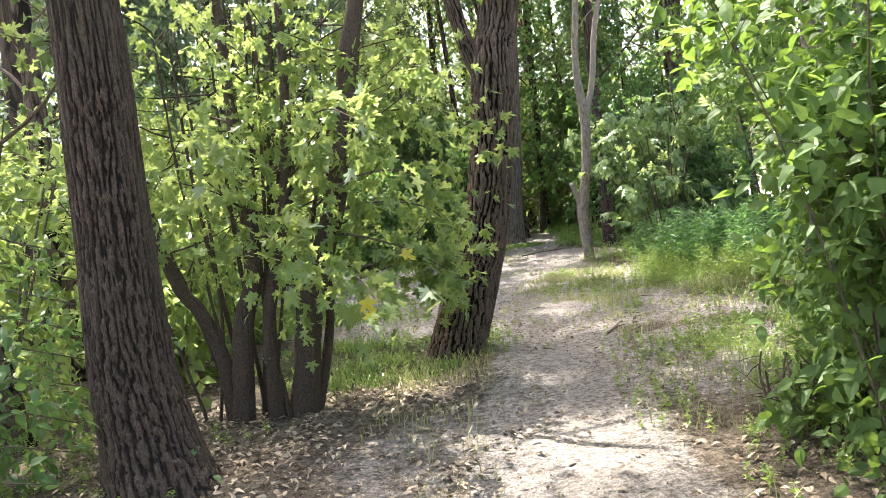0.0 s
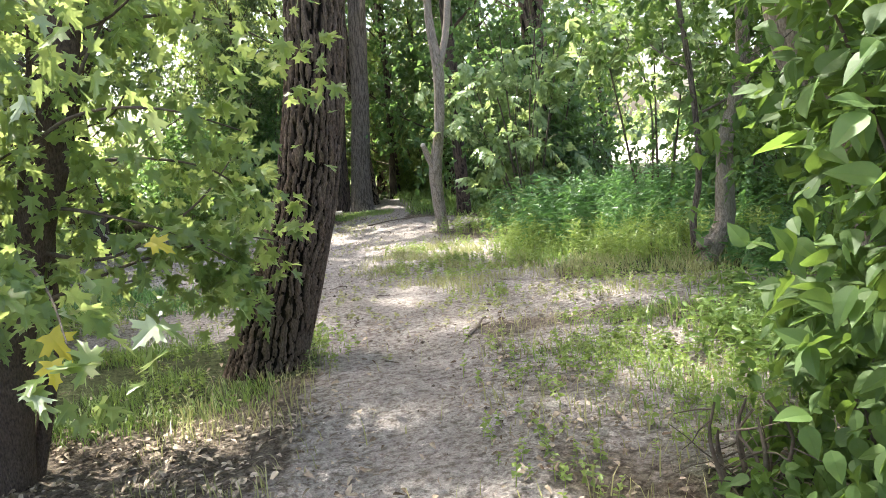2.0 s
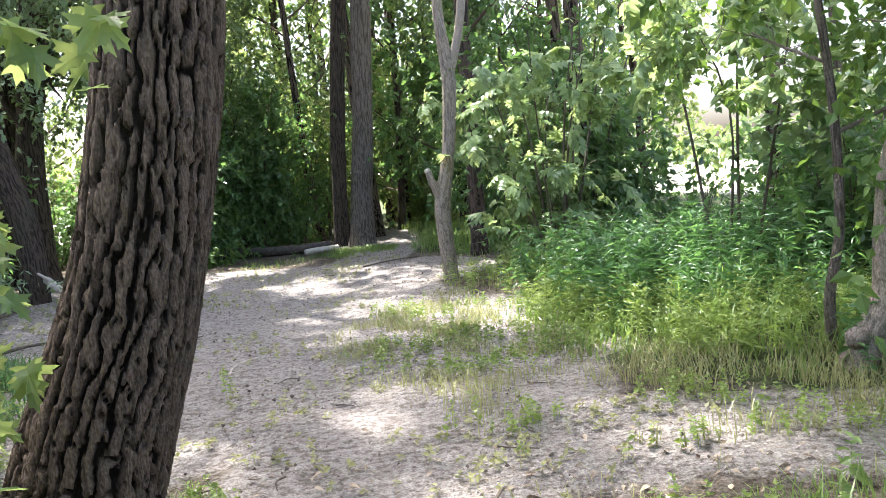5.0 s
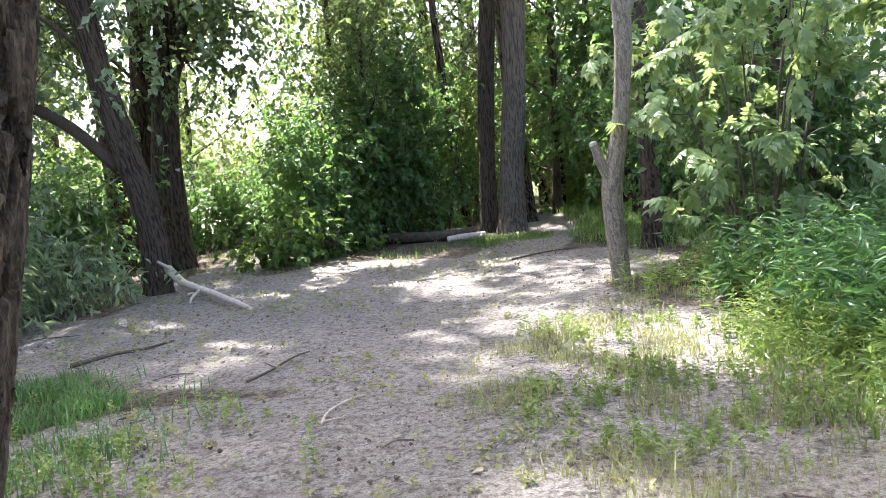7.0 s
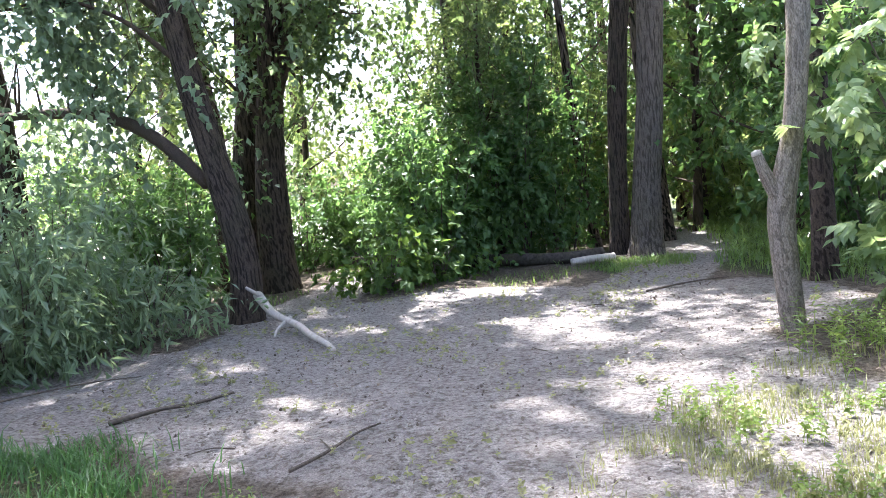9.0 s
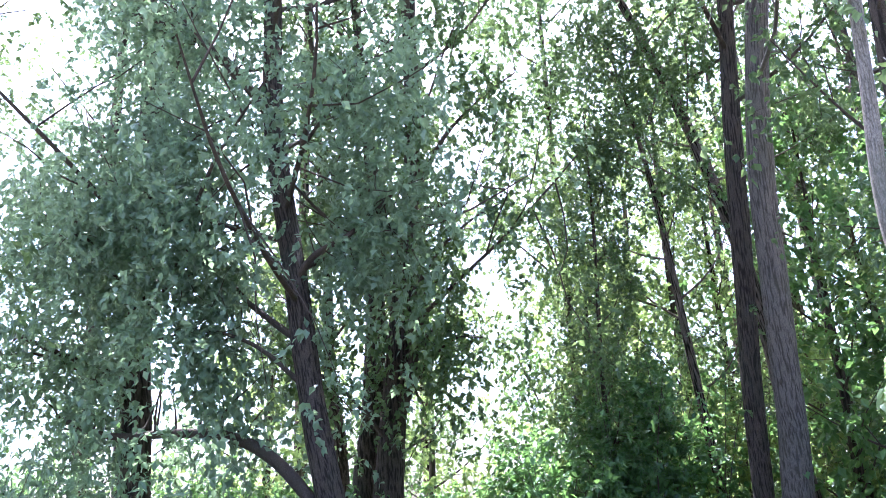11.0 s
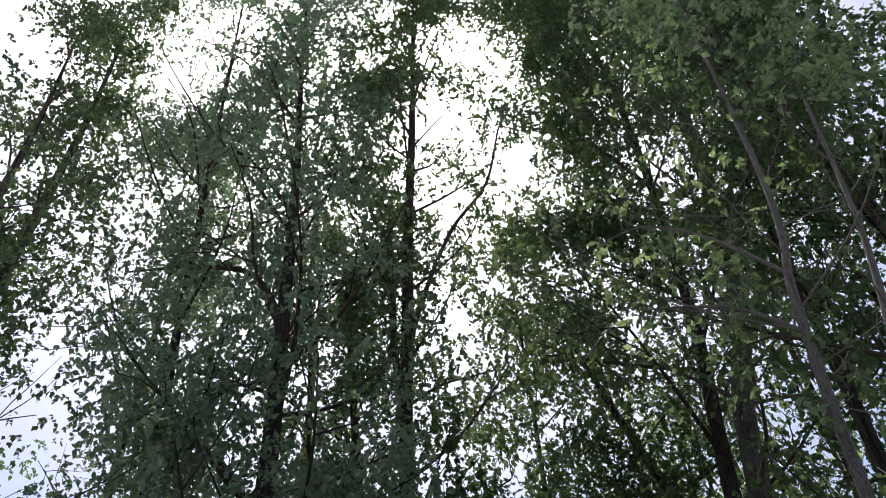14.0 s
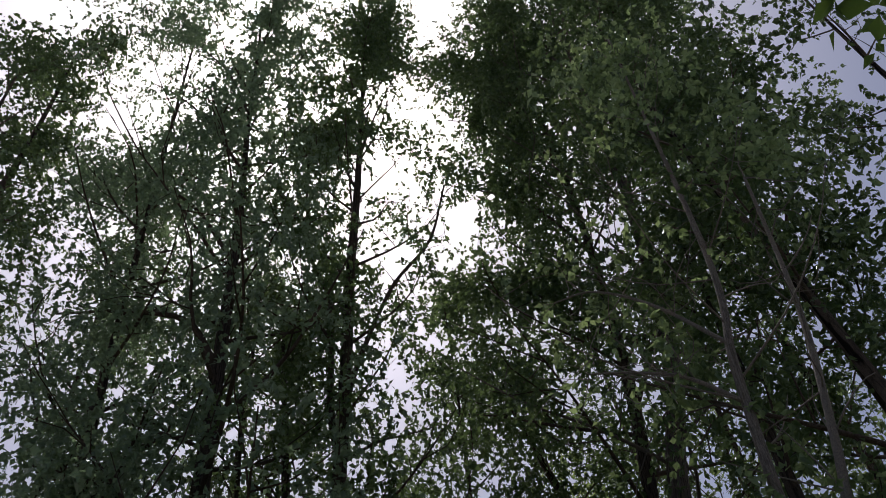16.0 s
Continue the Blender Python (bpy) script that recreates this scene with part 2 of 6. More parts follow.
def mesh_of(name, verts, faces, mat, smooth=True):
    """A mesh from an (n, 3) array and an (m, k) array of corner numbers."""
    me = bpy.data.meshes.new(name)
    verts, faces = np.asarray(verts, dtype=np.float32), np.asarray(faces, dtype=np.int32)
    m, k = faces.shape
    me.vertices.add(len(verts))
    me.vertices.foreach_set("co", verts.ravel())
    me.loops.add(m * k)
    me.loops.foreach_set("vertex_index", faces.ravel())
    me.polygons.add(m)
    me.polygons.foreach_set("loop_start", np.arange(0, m * k, k, dtype=np.int32))
    me.polygons.foreach_set("use_smooth", np.full(m, smooth))
    me.update(calc_edges=True)
    me.materials.append(mat)
    return me


def thing(name, base, label, category, group="", kind=""):
    ob = new(name)
    ob.location = base
    ob.empty_display_size = 0.1
    return tagged(ob, label, category, group, kind)


def part(name, mesh, parent, label="", kind=""):
    """One mesh in world places, hung under its thing."""
    ob = new(name, mesh)
    ob.parent = parent
    root = parent
    shift = Vector((0, 0, 0))
    while root is not None:
        shift += root.location
        root = root.parent
    ob.matrix_parent_inverse = Matrix.Translation(-shift)
    return tagged(ob, label, kind=kind)


def smooth_line(points, n):
    """A smooth curve through points (Catmull-Rom), n places along it."""
    p = np.asarray(points, dtype=float)
    if len(p) == 2:
        t = np.linspace(0, 1, n)[:, None]
        return p[0] * (1 - t) + p[1] * t
    e = np.vstack([2 * p[0] - p[1], p, 2 * p[-1] - p[-2]])
    seg = np.linalg.norm(np.diff(p, axis=0), axis=1)
    cum = np.concatenate([[0], np.cumsum(seg)])
    s = np.linspace(0, cum[-1], n)
    i = np.clip(np.searchsorted(cum, s, side="right") - 1, 0, len(p) - 2)
    t = ((s - cum[i]) / np.maximum(seg[i], 1e-6))[:, None]
    a, b, c, d = e[i], e[i + 1], e[i + 2], e[i + 3]
    return 0.5 * (2 * b + (c - a) * t + (2 * a - 5 * b + 4 * c - d) * t ** 2 + (3 * b - a - 3 * c + d) * t ** 3)


def lattice(u, v, pu, seed):
    """Smooth noise, repeating after pu in u."""
    g = np.random.default_rng(seed).random((pu, 997))
    iu, iv = np.floor(u).astype(int), np.floor(v).astype(int)
    fu, fv = u - iu, v - iv
    fu, fv = fu * fu * (3 - 2 * fu), fv * fv * (3 - 2 * fv)
    a, b = g[iu % pu, iv % 997], g[(iu + 1) % pu, iv % 997]
    c, d = g[iu % pu, (iv + 1) % 997], g[(iu + 1) % pu, (iv + 1) % 997]
    return (a * (1 - fu) + b * fu) * (1 - fv) + (c * (1 - fu) + d * fu) * fv


def step_up(a, lo, hi):
    t = np.clip((a - lo) / (hi - lo), 0, 1)
    return t * t * (3 - 2 * t)


def ridges(u, z, n, seed):
    """Bark relief 0..1 at the turn u (0..1) and height z: n long ridges that split, join and break into plates."""
    half = max(2, n // 2)
    warp = lattice(u * half, z * 2.2, half, seed) - 0.5
    warp2 = lattice(u * n, z * 9.5, n, seed + 1) - 0.5
    warp3 = lattice(u * n * 3, z * 22.0, n * 3, seed + 6) - 0.5
    a = (u * n + 1.3 * warp + 0.75 * warp2 + 0.4 * warp3) % n
    far = np.abs((a % 1.0) - 0.5)
    width = 0.16 + 0.3 * lattice(np.floor(a) + 0.5 + 0 * z, z * 2.6 + 7.3 * np.floor(a), n, seed + 2)
    top = step_up(0.5 - far, width * 0.35, width * 0.35 + 0.05)
    plate = z * 6.5 + 5.1 * np.floor(a) + 0.8 * warp3
    crack = np.abs(plate % 1.0 - 0.5) * 2
    broken = lattice(np.floor(a) + 0.5 + 0 * z, np.floor(plate) + 0.5, n, seed + 4)
    top = top * (1 - 0.8 * step_up(crack, 0.9, 0.97) * (broken > 0.22))
    level = lattice(np.floor(a) + 0.5 + 0 * z, np.floor(plate + 0.5) + 0.5, n, seed + 5)
    rough = lattice(u * n * 5, z * 45.0, n * 5, seed + 3) - 0.5
    return top * (0.82 + 0.18 * level) + 0.11 * rough


def stations(points, radii):
    """How far along the line each radius stands: at its own point, or in even steps."""
    if len(points) != len(radii):
        return np.linspace(0, 1, len(radii))
    run = np.concatenate([[0], np.cumsum(np.linalg.norm(np.diff(np.asarray(points, dtype=float), axis=0), axis=1))])
    return run / run[-1]


def tube(points, radii, sides=8, steps=12, relief=0.0, n_ridges=20, seed=1, wobble=0.0, flare=0.0, cap=True, dense_foot=False, tops=None):
    """Verts and quads of a round, tapering limb along a smooth curve. tops: takes the relief of each vert."""
    line = smooth_line(points, steps)
    share = np.linspace(0, 1, steps)
    if dense_foot:
        fine = smooth_line(points, steps * 8)
        share = 0.25 * share + 0.75 * share ** 3
        line = np.stack([np.interp(share, np.linspace(0, 1, len(fine)), fine[:, q]) for q in range(3)], axis=1)
    r = np.interp(share, stations(points, radii), radii)
    tan = np.gradient(line, axis=0)
    tan /= np.linalg.norm(tan, axis=1)[:, None] + 1e-9
    ref = np.array([1.0, 0, 0]) if abs(tan[:, 0]).mean() < 0.8 else np.array([0, 0, 1.0])
    side = np.cross(tan, ref)
    side /= np.linalg.norm(side, axis=1)[:, None] + 1e-9
    up = np.cross(side, tan)
    u = np.arange(sides) / sides
    ang = 2 * np.pi * u
    rr = np.repeat(r[:, None], sides, axis=1)
    length = np.concatenate([[0], np.cumsum(np.linalg.norm(np.diff(line, axis=0), axis=1))])
    uu, zz = np.meshgrid(u, length)
    if wobble:
        rr = rr * (1 + wobble * (lattice(uu * 3, zz * 1.3, 3, seed + 9) - 0.5) * 2)
    if flare:
        lobes = 0.5 + 0.5 * np.sin(2 * np.pi * (uu * 5 + 0.13 * seed))
        rr = rr * (1 + flare * np.exp(-zz / 0.28) * (0.5 + lobes))
    if relief:
        high = ridges(uu, zz, n_ridges, seed)
        rr = rr + relief * (high - 0.8)
        if tops is not None:
            tops.append(high.ravel())
    ring = line[:, None, :] + rr[:, :, None] * (np.cos(ang)[None, :, None] * side[:, None, :] + np.sin(ang)[None, :, None] * up[:, None, :])
    verts = ring.reshape(-1, 3)
    i = np.arange(steps - 1)[:, None] * sides
    j = np.arange(sides)[None, :]
    k = (j + 1) % sides
    faces = np.stack([i + j, i + k, i + sides + k, i + sides + j], axis=-1).reshape(-1, 4)
    if cap:
        tips = np.vstack([line[0] - tan[0] * r[0] * 0.2, line[-1] + tan[-1] * r[-1] * 0.35])
        n0 = len(verts)
        verts = np.vstack([verts, tips])
        a = np.arange(0, sides, 2)
        b, c = (a + 1) % sides, (a + 2) % sides
        last = (steps - 1) * sides
        faces = np.vstack([faces, np.stack([np.full_like(a, n0), c, b, a], axis=-1),
                           np.stack([np.full_like(a, n0 + 1), last + a, last + b, last + c], axis=-1)])
    return verts, faces


def joined(pieces):
    verts, faces, n = [], [], 0
    for v, f in pieces:
        verts.append(v)
        faces.append(f + n)
        n += len(v)
    return np.vstack(verts), np.vstack(faces)


# leaf outlines: (across, along, out of the blade), and their faces
KITE = (np.array([(0, 0, 0), (0.35, 0.42, 0.08), (0, 1.0, -0.12), (-0.35, 0.42, 0.08)]), np.array([(0, 1, 2), (0, 2, 3)]))
TRI = (np.array([(-0.3, 0.1, 0), (0.34, 0.3, 0.05), (0, 1.0, -0.1)]), np.array([(0, 1, 2)]))
LANCE = (np.array([(0, 0, 0), (0.13, 0.4, 0.03), (0, 1.0, -0.16), (-0.13, 0.4, 0.03)]), np.array([(0, 1, 2), (0, 2, 3)]))


def fan_leaf(half, droop=0.22, fold=0.18):
    """A leaf with midrib from the right half of its outline, base to tip."""
    right = [(x, y) for x, y in half]
    left = [(-x, y) for x, y in reversed(half[1:-1])]
    rim = right + left
    pts = [(0.0, 0.36)] + rim
    v = np.array([(x, y, fold * abs(x) - droop * y * y) for x, y in pts])
    n = len(rim)
    return v, np.array([(0, 1 + k, 1 + (k + 1) % n) for k in range(n)])


MAPLE = fan_leaf([(0, 0.06), (0.16, 0.0), (0.40, 0.02), (0.30, 0.14), (0.27, 0.24), (0.62, 0.50), (0.42, 0.52), (0.40, 0.64), (0.17, 0.46),
                  (0.16, 0.70), (0.22, 0.86), (0.09, 0.88), (0, 1.1)])
OVAL = fan_leaf([(0, 0), (0.2, 0.08), (0.33, 0.28), (0.31, 0.5), (0.18, 0.78), (0, 1.05)])
TOOTH = fan_leaf([(0, 0), (0.16, 0.1), (0.24, 0.3), (0.17, 0.62), (0, 1.0)], 0.3, 0.3)


def frond(pairs=3, leaflet=0.46):
    """A compound leaf: pairs of drooping leaflets along a bowed stalk, and one at its tip."""
    tv, tf = fan_leaf([(0, 0), (0.3, 0.22), (0.33, 0.52), (0, 1.0)], 0.35, 0.2)
    verts, faces = [], []
    for k in range(2 * pairs + 1):
        along = 0.22 + 0.62 * (k // 2) / pairs
        turn = 0.0 if k == 2 * pairs else (1 if k % 2 else -1) * (1.15 - 0.1 * (k // 2))
        if k == 2 * pairs:
            along = 0.8
        c, n = math.cos(turn), math.sin(turn)
        p = tv * leaflet * (0.85 + 0.15 * math.cos(3 * along))
        q = np.stack([p[:, 0] * c + p[:, 1] * n, along - p[:, 0] * n + p[:, 1] * c, p[:, 2] - 0.3 * along * along - 0.35 * np.abs(p[:, 1] * n)], axis=1)
        faces.append(tf + len(tv) * k)
        verts.append(q)
    return np.vstack(verts), np.vstack(faces)


FROND = frond()


def unit(a):
    return a / (np.linalg.norm(a, axis=-1, keepdims=True) + 1e-9)


def leaves(place, along, face, size, shape):
    """Verts and triangles of many leaves: where each springs, the way it points, the way its blade faces, its length."""
    tv, tf = shape
    a = unit(along)
    b = unit(np.cross(a, face))
    c = np.cross(b, a)
    s = np.asarray(size)[:, None, None]
    v = place[:, None, :] + s * (tv[None, :, 0, None] * b[:, None, :] + tv[None, :, 1, None] * a[:, None, :] + tv[None, :, 2, None] * c[:, None, :])
    f = tf[None] + (np.arange(len(place)) * len(tv))[:, None, None]
    return v.reshape(-1, 3), f.reshape(-1, tf.shape[1])


# bright spots on the ground, where the canopy is open towards the sun: x, y, half widths
SPOTS = [(0.75, 4.8, 1.1, 0.7), (-0.5, 6.0, 1.1, 1.3), (1.63, 14.10, 0.9, 0.8), (2.6, 12.9, 1.5, 1.2), (3.04, 23.82, 0.6, 0.9), (-3.2, 7.4, 2.3, 1.8), (4.62, 10.84, 1.6, 1.2), (4.5, 14.7, 1.5, 1.1), (6.15, 12.20, 1.2, 1.5), (2.3, 6.3, 0.9, 0.7), (0.8, 6.5, 0.6, 0.4), (1.5, 10.2, 0.9, 0.9), (3.3, 8.9, 1.3, 0.5),
         (-2.3, 15.6, 0.8, 0.6), (0.6, 17.2, 1.0, 0.6), (0.15, 17.98, 0.8, 0.3), (-1.76, 18.77, 0.5, 0.35),
         (2.74, 19.22, 0.5, 0.4), (-1.0, 5.3, 0.35, 0.3), (0.1, 5.2, 0.5, 0.3), (2.9, 7.0, 0.6, 0.4),
         (1.3, 8.2, 0.4, 0.5),
         (-4.8, 10.0, 2.6, 2.4), (2.05, 10.67, 0.8, 0.8), (-1.57, 11.81, 1.0, 0.8), (0.5, 2.0, 0.6, 0.6), (0.72, 15.6, 0.6, 0.3), (-1.5, 18.48, 0.5, 0.25), (-1.06, 5.06, 0.45, 0.35)]


def sunlit(p):
    """Which places lie on the way of the sun to a bright spot; high up only the widest gaps stay open."""
    k = p[:, 2] / SUN_WAY.z
    gx, gy = p[:, 0] - k * SUN_WAY.x, p[:, 1] - k * SUN_WAY.y
    wav = 0.25 * np.sin(gx * 7.1 + 3 * np.sin(gy * 4.3)) + 0.2 * np.sin(gy * 8.7 + 2 * np.sin(gx * 5.9))
    hit = np.zeros(len(p), dtype=bool)
    for k, (x, y, a, b) in enumerate(SPOTS):
        near = ((gx - x) / a) ** 2 + ((gy - y) / b) ** 2
        hit |= (near < 1 + wav) & (p[:, 2] < 9)
        if k < 15:
            hit |= (near < (0.95 if k in (0, 1, 2, 3, 5, 6, 7) else 0.5) + wav) & (p[:, 2] < 42)
    fleck = lattice(gx * 1.1 + 300, gy * 0.8 + 300, 900, 77) + 0.35 * (lattice(gx * 3.1 + 300, gy * 2.4 + 300, 1900, 78) - 0.5)
    hit |= (fleck > 0.62 + 0.05 * (gy < 8)) & (p[:, 2] < 22)
    return hit


def spray(anchors, n, size, spread=0.35, per_twig=12, twig=0.55, hang=0.25, up=1.0, open_sky=True, shape=KITE, outward=None, clear=None):
    """Leaves set along short twigs that spring near the anchors. hang: how far twigs bow down; up: how flat the blades lie."""
    m = max(1, n // per_twig)
    pick = rng.integers(0, len(anchors), m)
    root = anchors[pick] + rng.normal(0, spread, (m, 3))
    way = rng.normal(0, 1, (m, 3)) + np.array([0, 0, -hang * 2.0])
    if outward is not None:
        way += 1.2 * unit(root - outward)
    way = unit(way)
    t = rng.random((m, per_twig, 1))
    ln = twig * (0.5 + rng.random((m, 1, 1)))
    p = root[:, None, :] + way[:, None, :] * ln * t + np.array([0, 0, -1.0]) * (hang * ln * t * t)
    d = way[:, None, :] * 0.7 + rng.normal(0, 0.6, (m, per_twig, 3)) + np.array([0, 0, -hang])
    nrm = rng.normal(0, 0.55, (m, per_twig, 3)) + np.array([0, 0, up])
    if outward is not None:
        nrm += 0.75 * unit(p - outward)
    p, d, nrm = p.reshape(-1, 3), d.reshape(-1, 3), nrm.reshape(-1, 3)
    keep = p[:, 2] > 0.04
    if open_sky:
        open_twig = sunlit((root[:, None, :] + way[:, None, :] * ln * 0.5).reshape(-1, 3)) & (rng.random(m) < np.where(root[:, 2] < 9, 0.97, 0.9))
        keep &= ~(np.repeat(open_twig, per_twig) & (p[:, 2] > 3.2))
    if clear is not None:
        keep &= clear(p[:, 0], p[:, 1], p[:, 2])
    p, d, nrm = p[keep], d[keep], nrm[keep]
    return leaves(p, d, nrm, size * (0.65 + 0.6 * rng.random(len(p))) * (0.85 + p[:, 2] / 250), shape)


# ---------------------------------------------------------------- ground
def near_line(x, y, points, half):
    """1 on a band of that half width along a line, falling to 0 outside it."""
    best = np.full(np.shape(x), 1e9)
    for (ax, ay), (bx, by) in zip(points, points[1:]):
        dx, dy = bx - ax, by - ay
        t = np.clip(((x - ax) * dx + (y - ay) * dy) / (dx * dx + dy * dy), 0, 1)
        best = np.minimum(best, np.hypot(x - ax - t * dx, y - ay - t * dy))
    return np.clip((half - best) / 0.5 + 0.5, 0, 1)


def in_oval(x, y, cx, cy, a, b, turn=0.0):
    c, s = math.cos(turn), math.sin(turn)
    u, v = (x - cx) * c + (y - cy) * s, -(x - cx) * s + (y - cy) * c
    d = np.sqrt((u / a) ** 2 + (v / b) ** 2)
    return np.clip((1 - d) * min(a, b) / 0.5 + 0.5, 0, 1)


def sand_mask(x, y):
    m = near_line(x, y, [(0.5, -6), (0.6, 2), (0.75, 5), (1.15, 8), (1.2, 11), (0.9, 14)], 0.62)
    m = np.maximum(m, in_oval(x, y, -0.4, 16.6, 3.0, 3.9, 0.25))
    m = np.maximum(m, in_oval(x, y, 1.3, 14.2, 1.7, 2.6))
    m = np.maximum(m, near_line(x, y, [(1.2, 18), (2.2, 20.5), (2.9, 23.5), (3.0, 27), (2.4, 31)], 0.75))
    m = np.maximum(m, near_line(x, y, [(-3.0, 18.5), (-3.2, 20.5), (-3.1, 24)], 0.7))
    m = np.maximum(m, near_line(x, y, [(1.3, 9.0), (3.0, 9.0), (4.6, 8.4)], 0.6))
    m = np.maximum(m, in_oval(x, y, 2.4, 12.4, 1.4, 2.1))
    m = np.maximum(m, in_oval(x, y, 1.8, 10.5, 1.3, 1.6))
    m = np.maximum(m, 0.9 * in_oval(x, y, -0.5, 10.9, 1.7, 1.7))
    m = np.maximum(m, 0.6 * in_oval(x, y, 2.4, 6.6, 1.3, 1.6))
    m = np.maximum(m, 0.5 * in_oval(x, y, 0.1, 5.0, 1.0, 1.1))
    m = np.maximum(m, in_oval(x, y, -3.7, 14.9, 1.6, 2.0))
    m = np.maximum(m, 0.85 * in_oval(x, y, 2.9, 17.8, 1.2, 1.7))
    m = np.maximum(m, near_line(x, y, [(1.0, 30), (0.2, 34), (0, 40)], 1.2) * 0.8)
    return m


def turf_mask(x, y):
    m = in_oval(x, y, -0.7, 8.4, 1.3, 1.3)
    m = np.maximum(m, 0.7 * in_oval(x, y, -2.8, 11.7, 2.1, 1.7))
    m = np.maximum(m, in_oval(x, y, 5.0, 11.8, 2.1, 3.0))
    m = np.maximum(m, 0.5 * in_oval(x, y, 2.7, 7.5, 0.8, 0.5))
    m = np.maximum(m, 0.55 * in_oval(x, y, 2.2, 11.9, 0.9, 1.3))
    m = np.maximum(m, in_oval(x, y, 2.1, 21.9, 0.9, 0.8))
    m = np.maximum(m, in_oval(x, y, 4.6, 24, 2.4, 5.0))
    m = np.maximum(m, 0.8 * in_oval(x, y, 3.5, 5.2, 1.6, 2.6))
    m = np.maximum(m, 0.8 * np.clip((x - 6) / 2, 0, 1))
    m = np.maximum(m, 0.6 * np.clip((-x - 4) / 2, 0, 1))
    return np.maximum(m, np.clip((y - 26) / 4, 0, 1) * 0.8)


def ground_height(x, y):
    z = 0.035 * np.sin(x * 1.3 + 0.7 * np.sin(y * 0.9)) * np.sin(y * 1.1 + 0.4) + 0.018 * np.sin(x * 3.7 + y * 2.9) * np.sin(y * 4.1 - x * 1.7)
    edge = np.clip((np.hypot(x - 1, y - 14) - 24) / 10, 0, 1)
    return z * (1 - 0.6 * sand_mask(x, y)) * (1 - edge)


def outward(lo, hi, step, reach):
    mid = np.arange(lo, hi + step / 2, step)
    grow = np.array([0.5, 1.2, 2.5, 5, 10, 20, 40, 90, 200, 500, 1200, reach])
    return np.concatenate([(lo - grow)[::-1], mid, hi + grow])


def build_ground():
    xs, ys = outward(-9, 10, 0.13, 3000), outward(-5, 33, 0.13, 3000)
    x, y = np.meshgrid(xs, ys)
    z = ground_height(x, y)
    z = z + 0.03 * sand_mask(x, y) * (lattice(x * 2.3 + 100, y * 2.3 + 100, 400, 5) - 0.5) + 0.025 * (lattice(x * 6 + 100, y * 6 + 100, 900, 6) - 0.5)
    z = np.where(np.hypot(x - 1, y - 14) > 40, 0, z)
    nx, ny = len(xs), len(ys)
    i = np.arange(ny - 1)[:, None] * nx + np.arange(nx - 1)[None, :]
    faces = np.stack([i, i + 1, i + nx + 1, i + nx], axis=-1).reshape(-1, 4)
    me = mesh_of("ground", np.stack([x, y, z], axis=-1).reshape(-1, 3), faces, M_GROUND)
    for key, val in (("sand", sand_mask(x, y)), ("turf", turf_mask(x, y)),
                     ("field", np.maximum(np.clip((x - 13) / 3, 0, 1), np.clip((-x + 0.2 * y - 13) / 3, 0, 1)))):
        at = me.attributes.new(key, "FLOAT", "POINT")
        at.data.foreach_set("value", np.asarray(val, dtype=np.float32).ravel())
    tagged(new("ground", me), "bare sandy woodland path through leaf litter and turf", "ground", kind="structure")


build_ground()


# ---------------------------------------------------------------- trees
def limb_line(start, way, length, rise=0.25, bend=0.15):
    """A limb that leaves along way, and bows up (rise) with a random bend."""
    w = np.array(way, dtype=float)
    pts = [np.array(start, dtype=float)]
    for k in range(3):
        w = unit(w + np.array([0, 0, rise * 0.5]) + rng.normal(0, bend, 3))
        pts.append(pts[-1] + w * length / 3)
    return pts


def over_head(x, y, z):
    """Keeps the room that walkers hold open along the path."""
    return (z > 3.0) | (near_line(x, y, [(0.5, -6), (0.6, 2), (0.8, 5), (1.4, 8), (1.7, 10), (1.2, 13)], 1.1) == 0)


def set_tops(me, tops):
    """Keeps the bark's relief on the mesh, so that ridges weather grey and furrows turn brown with shade painted in."""
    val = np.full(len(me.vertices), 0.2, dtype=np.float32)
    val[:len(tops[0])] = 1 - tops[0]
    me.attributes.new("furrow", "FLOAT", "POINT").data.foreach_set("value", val)


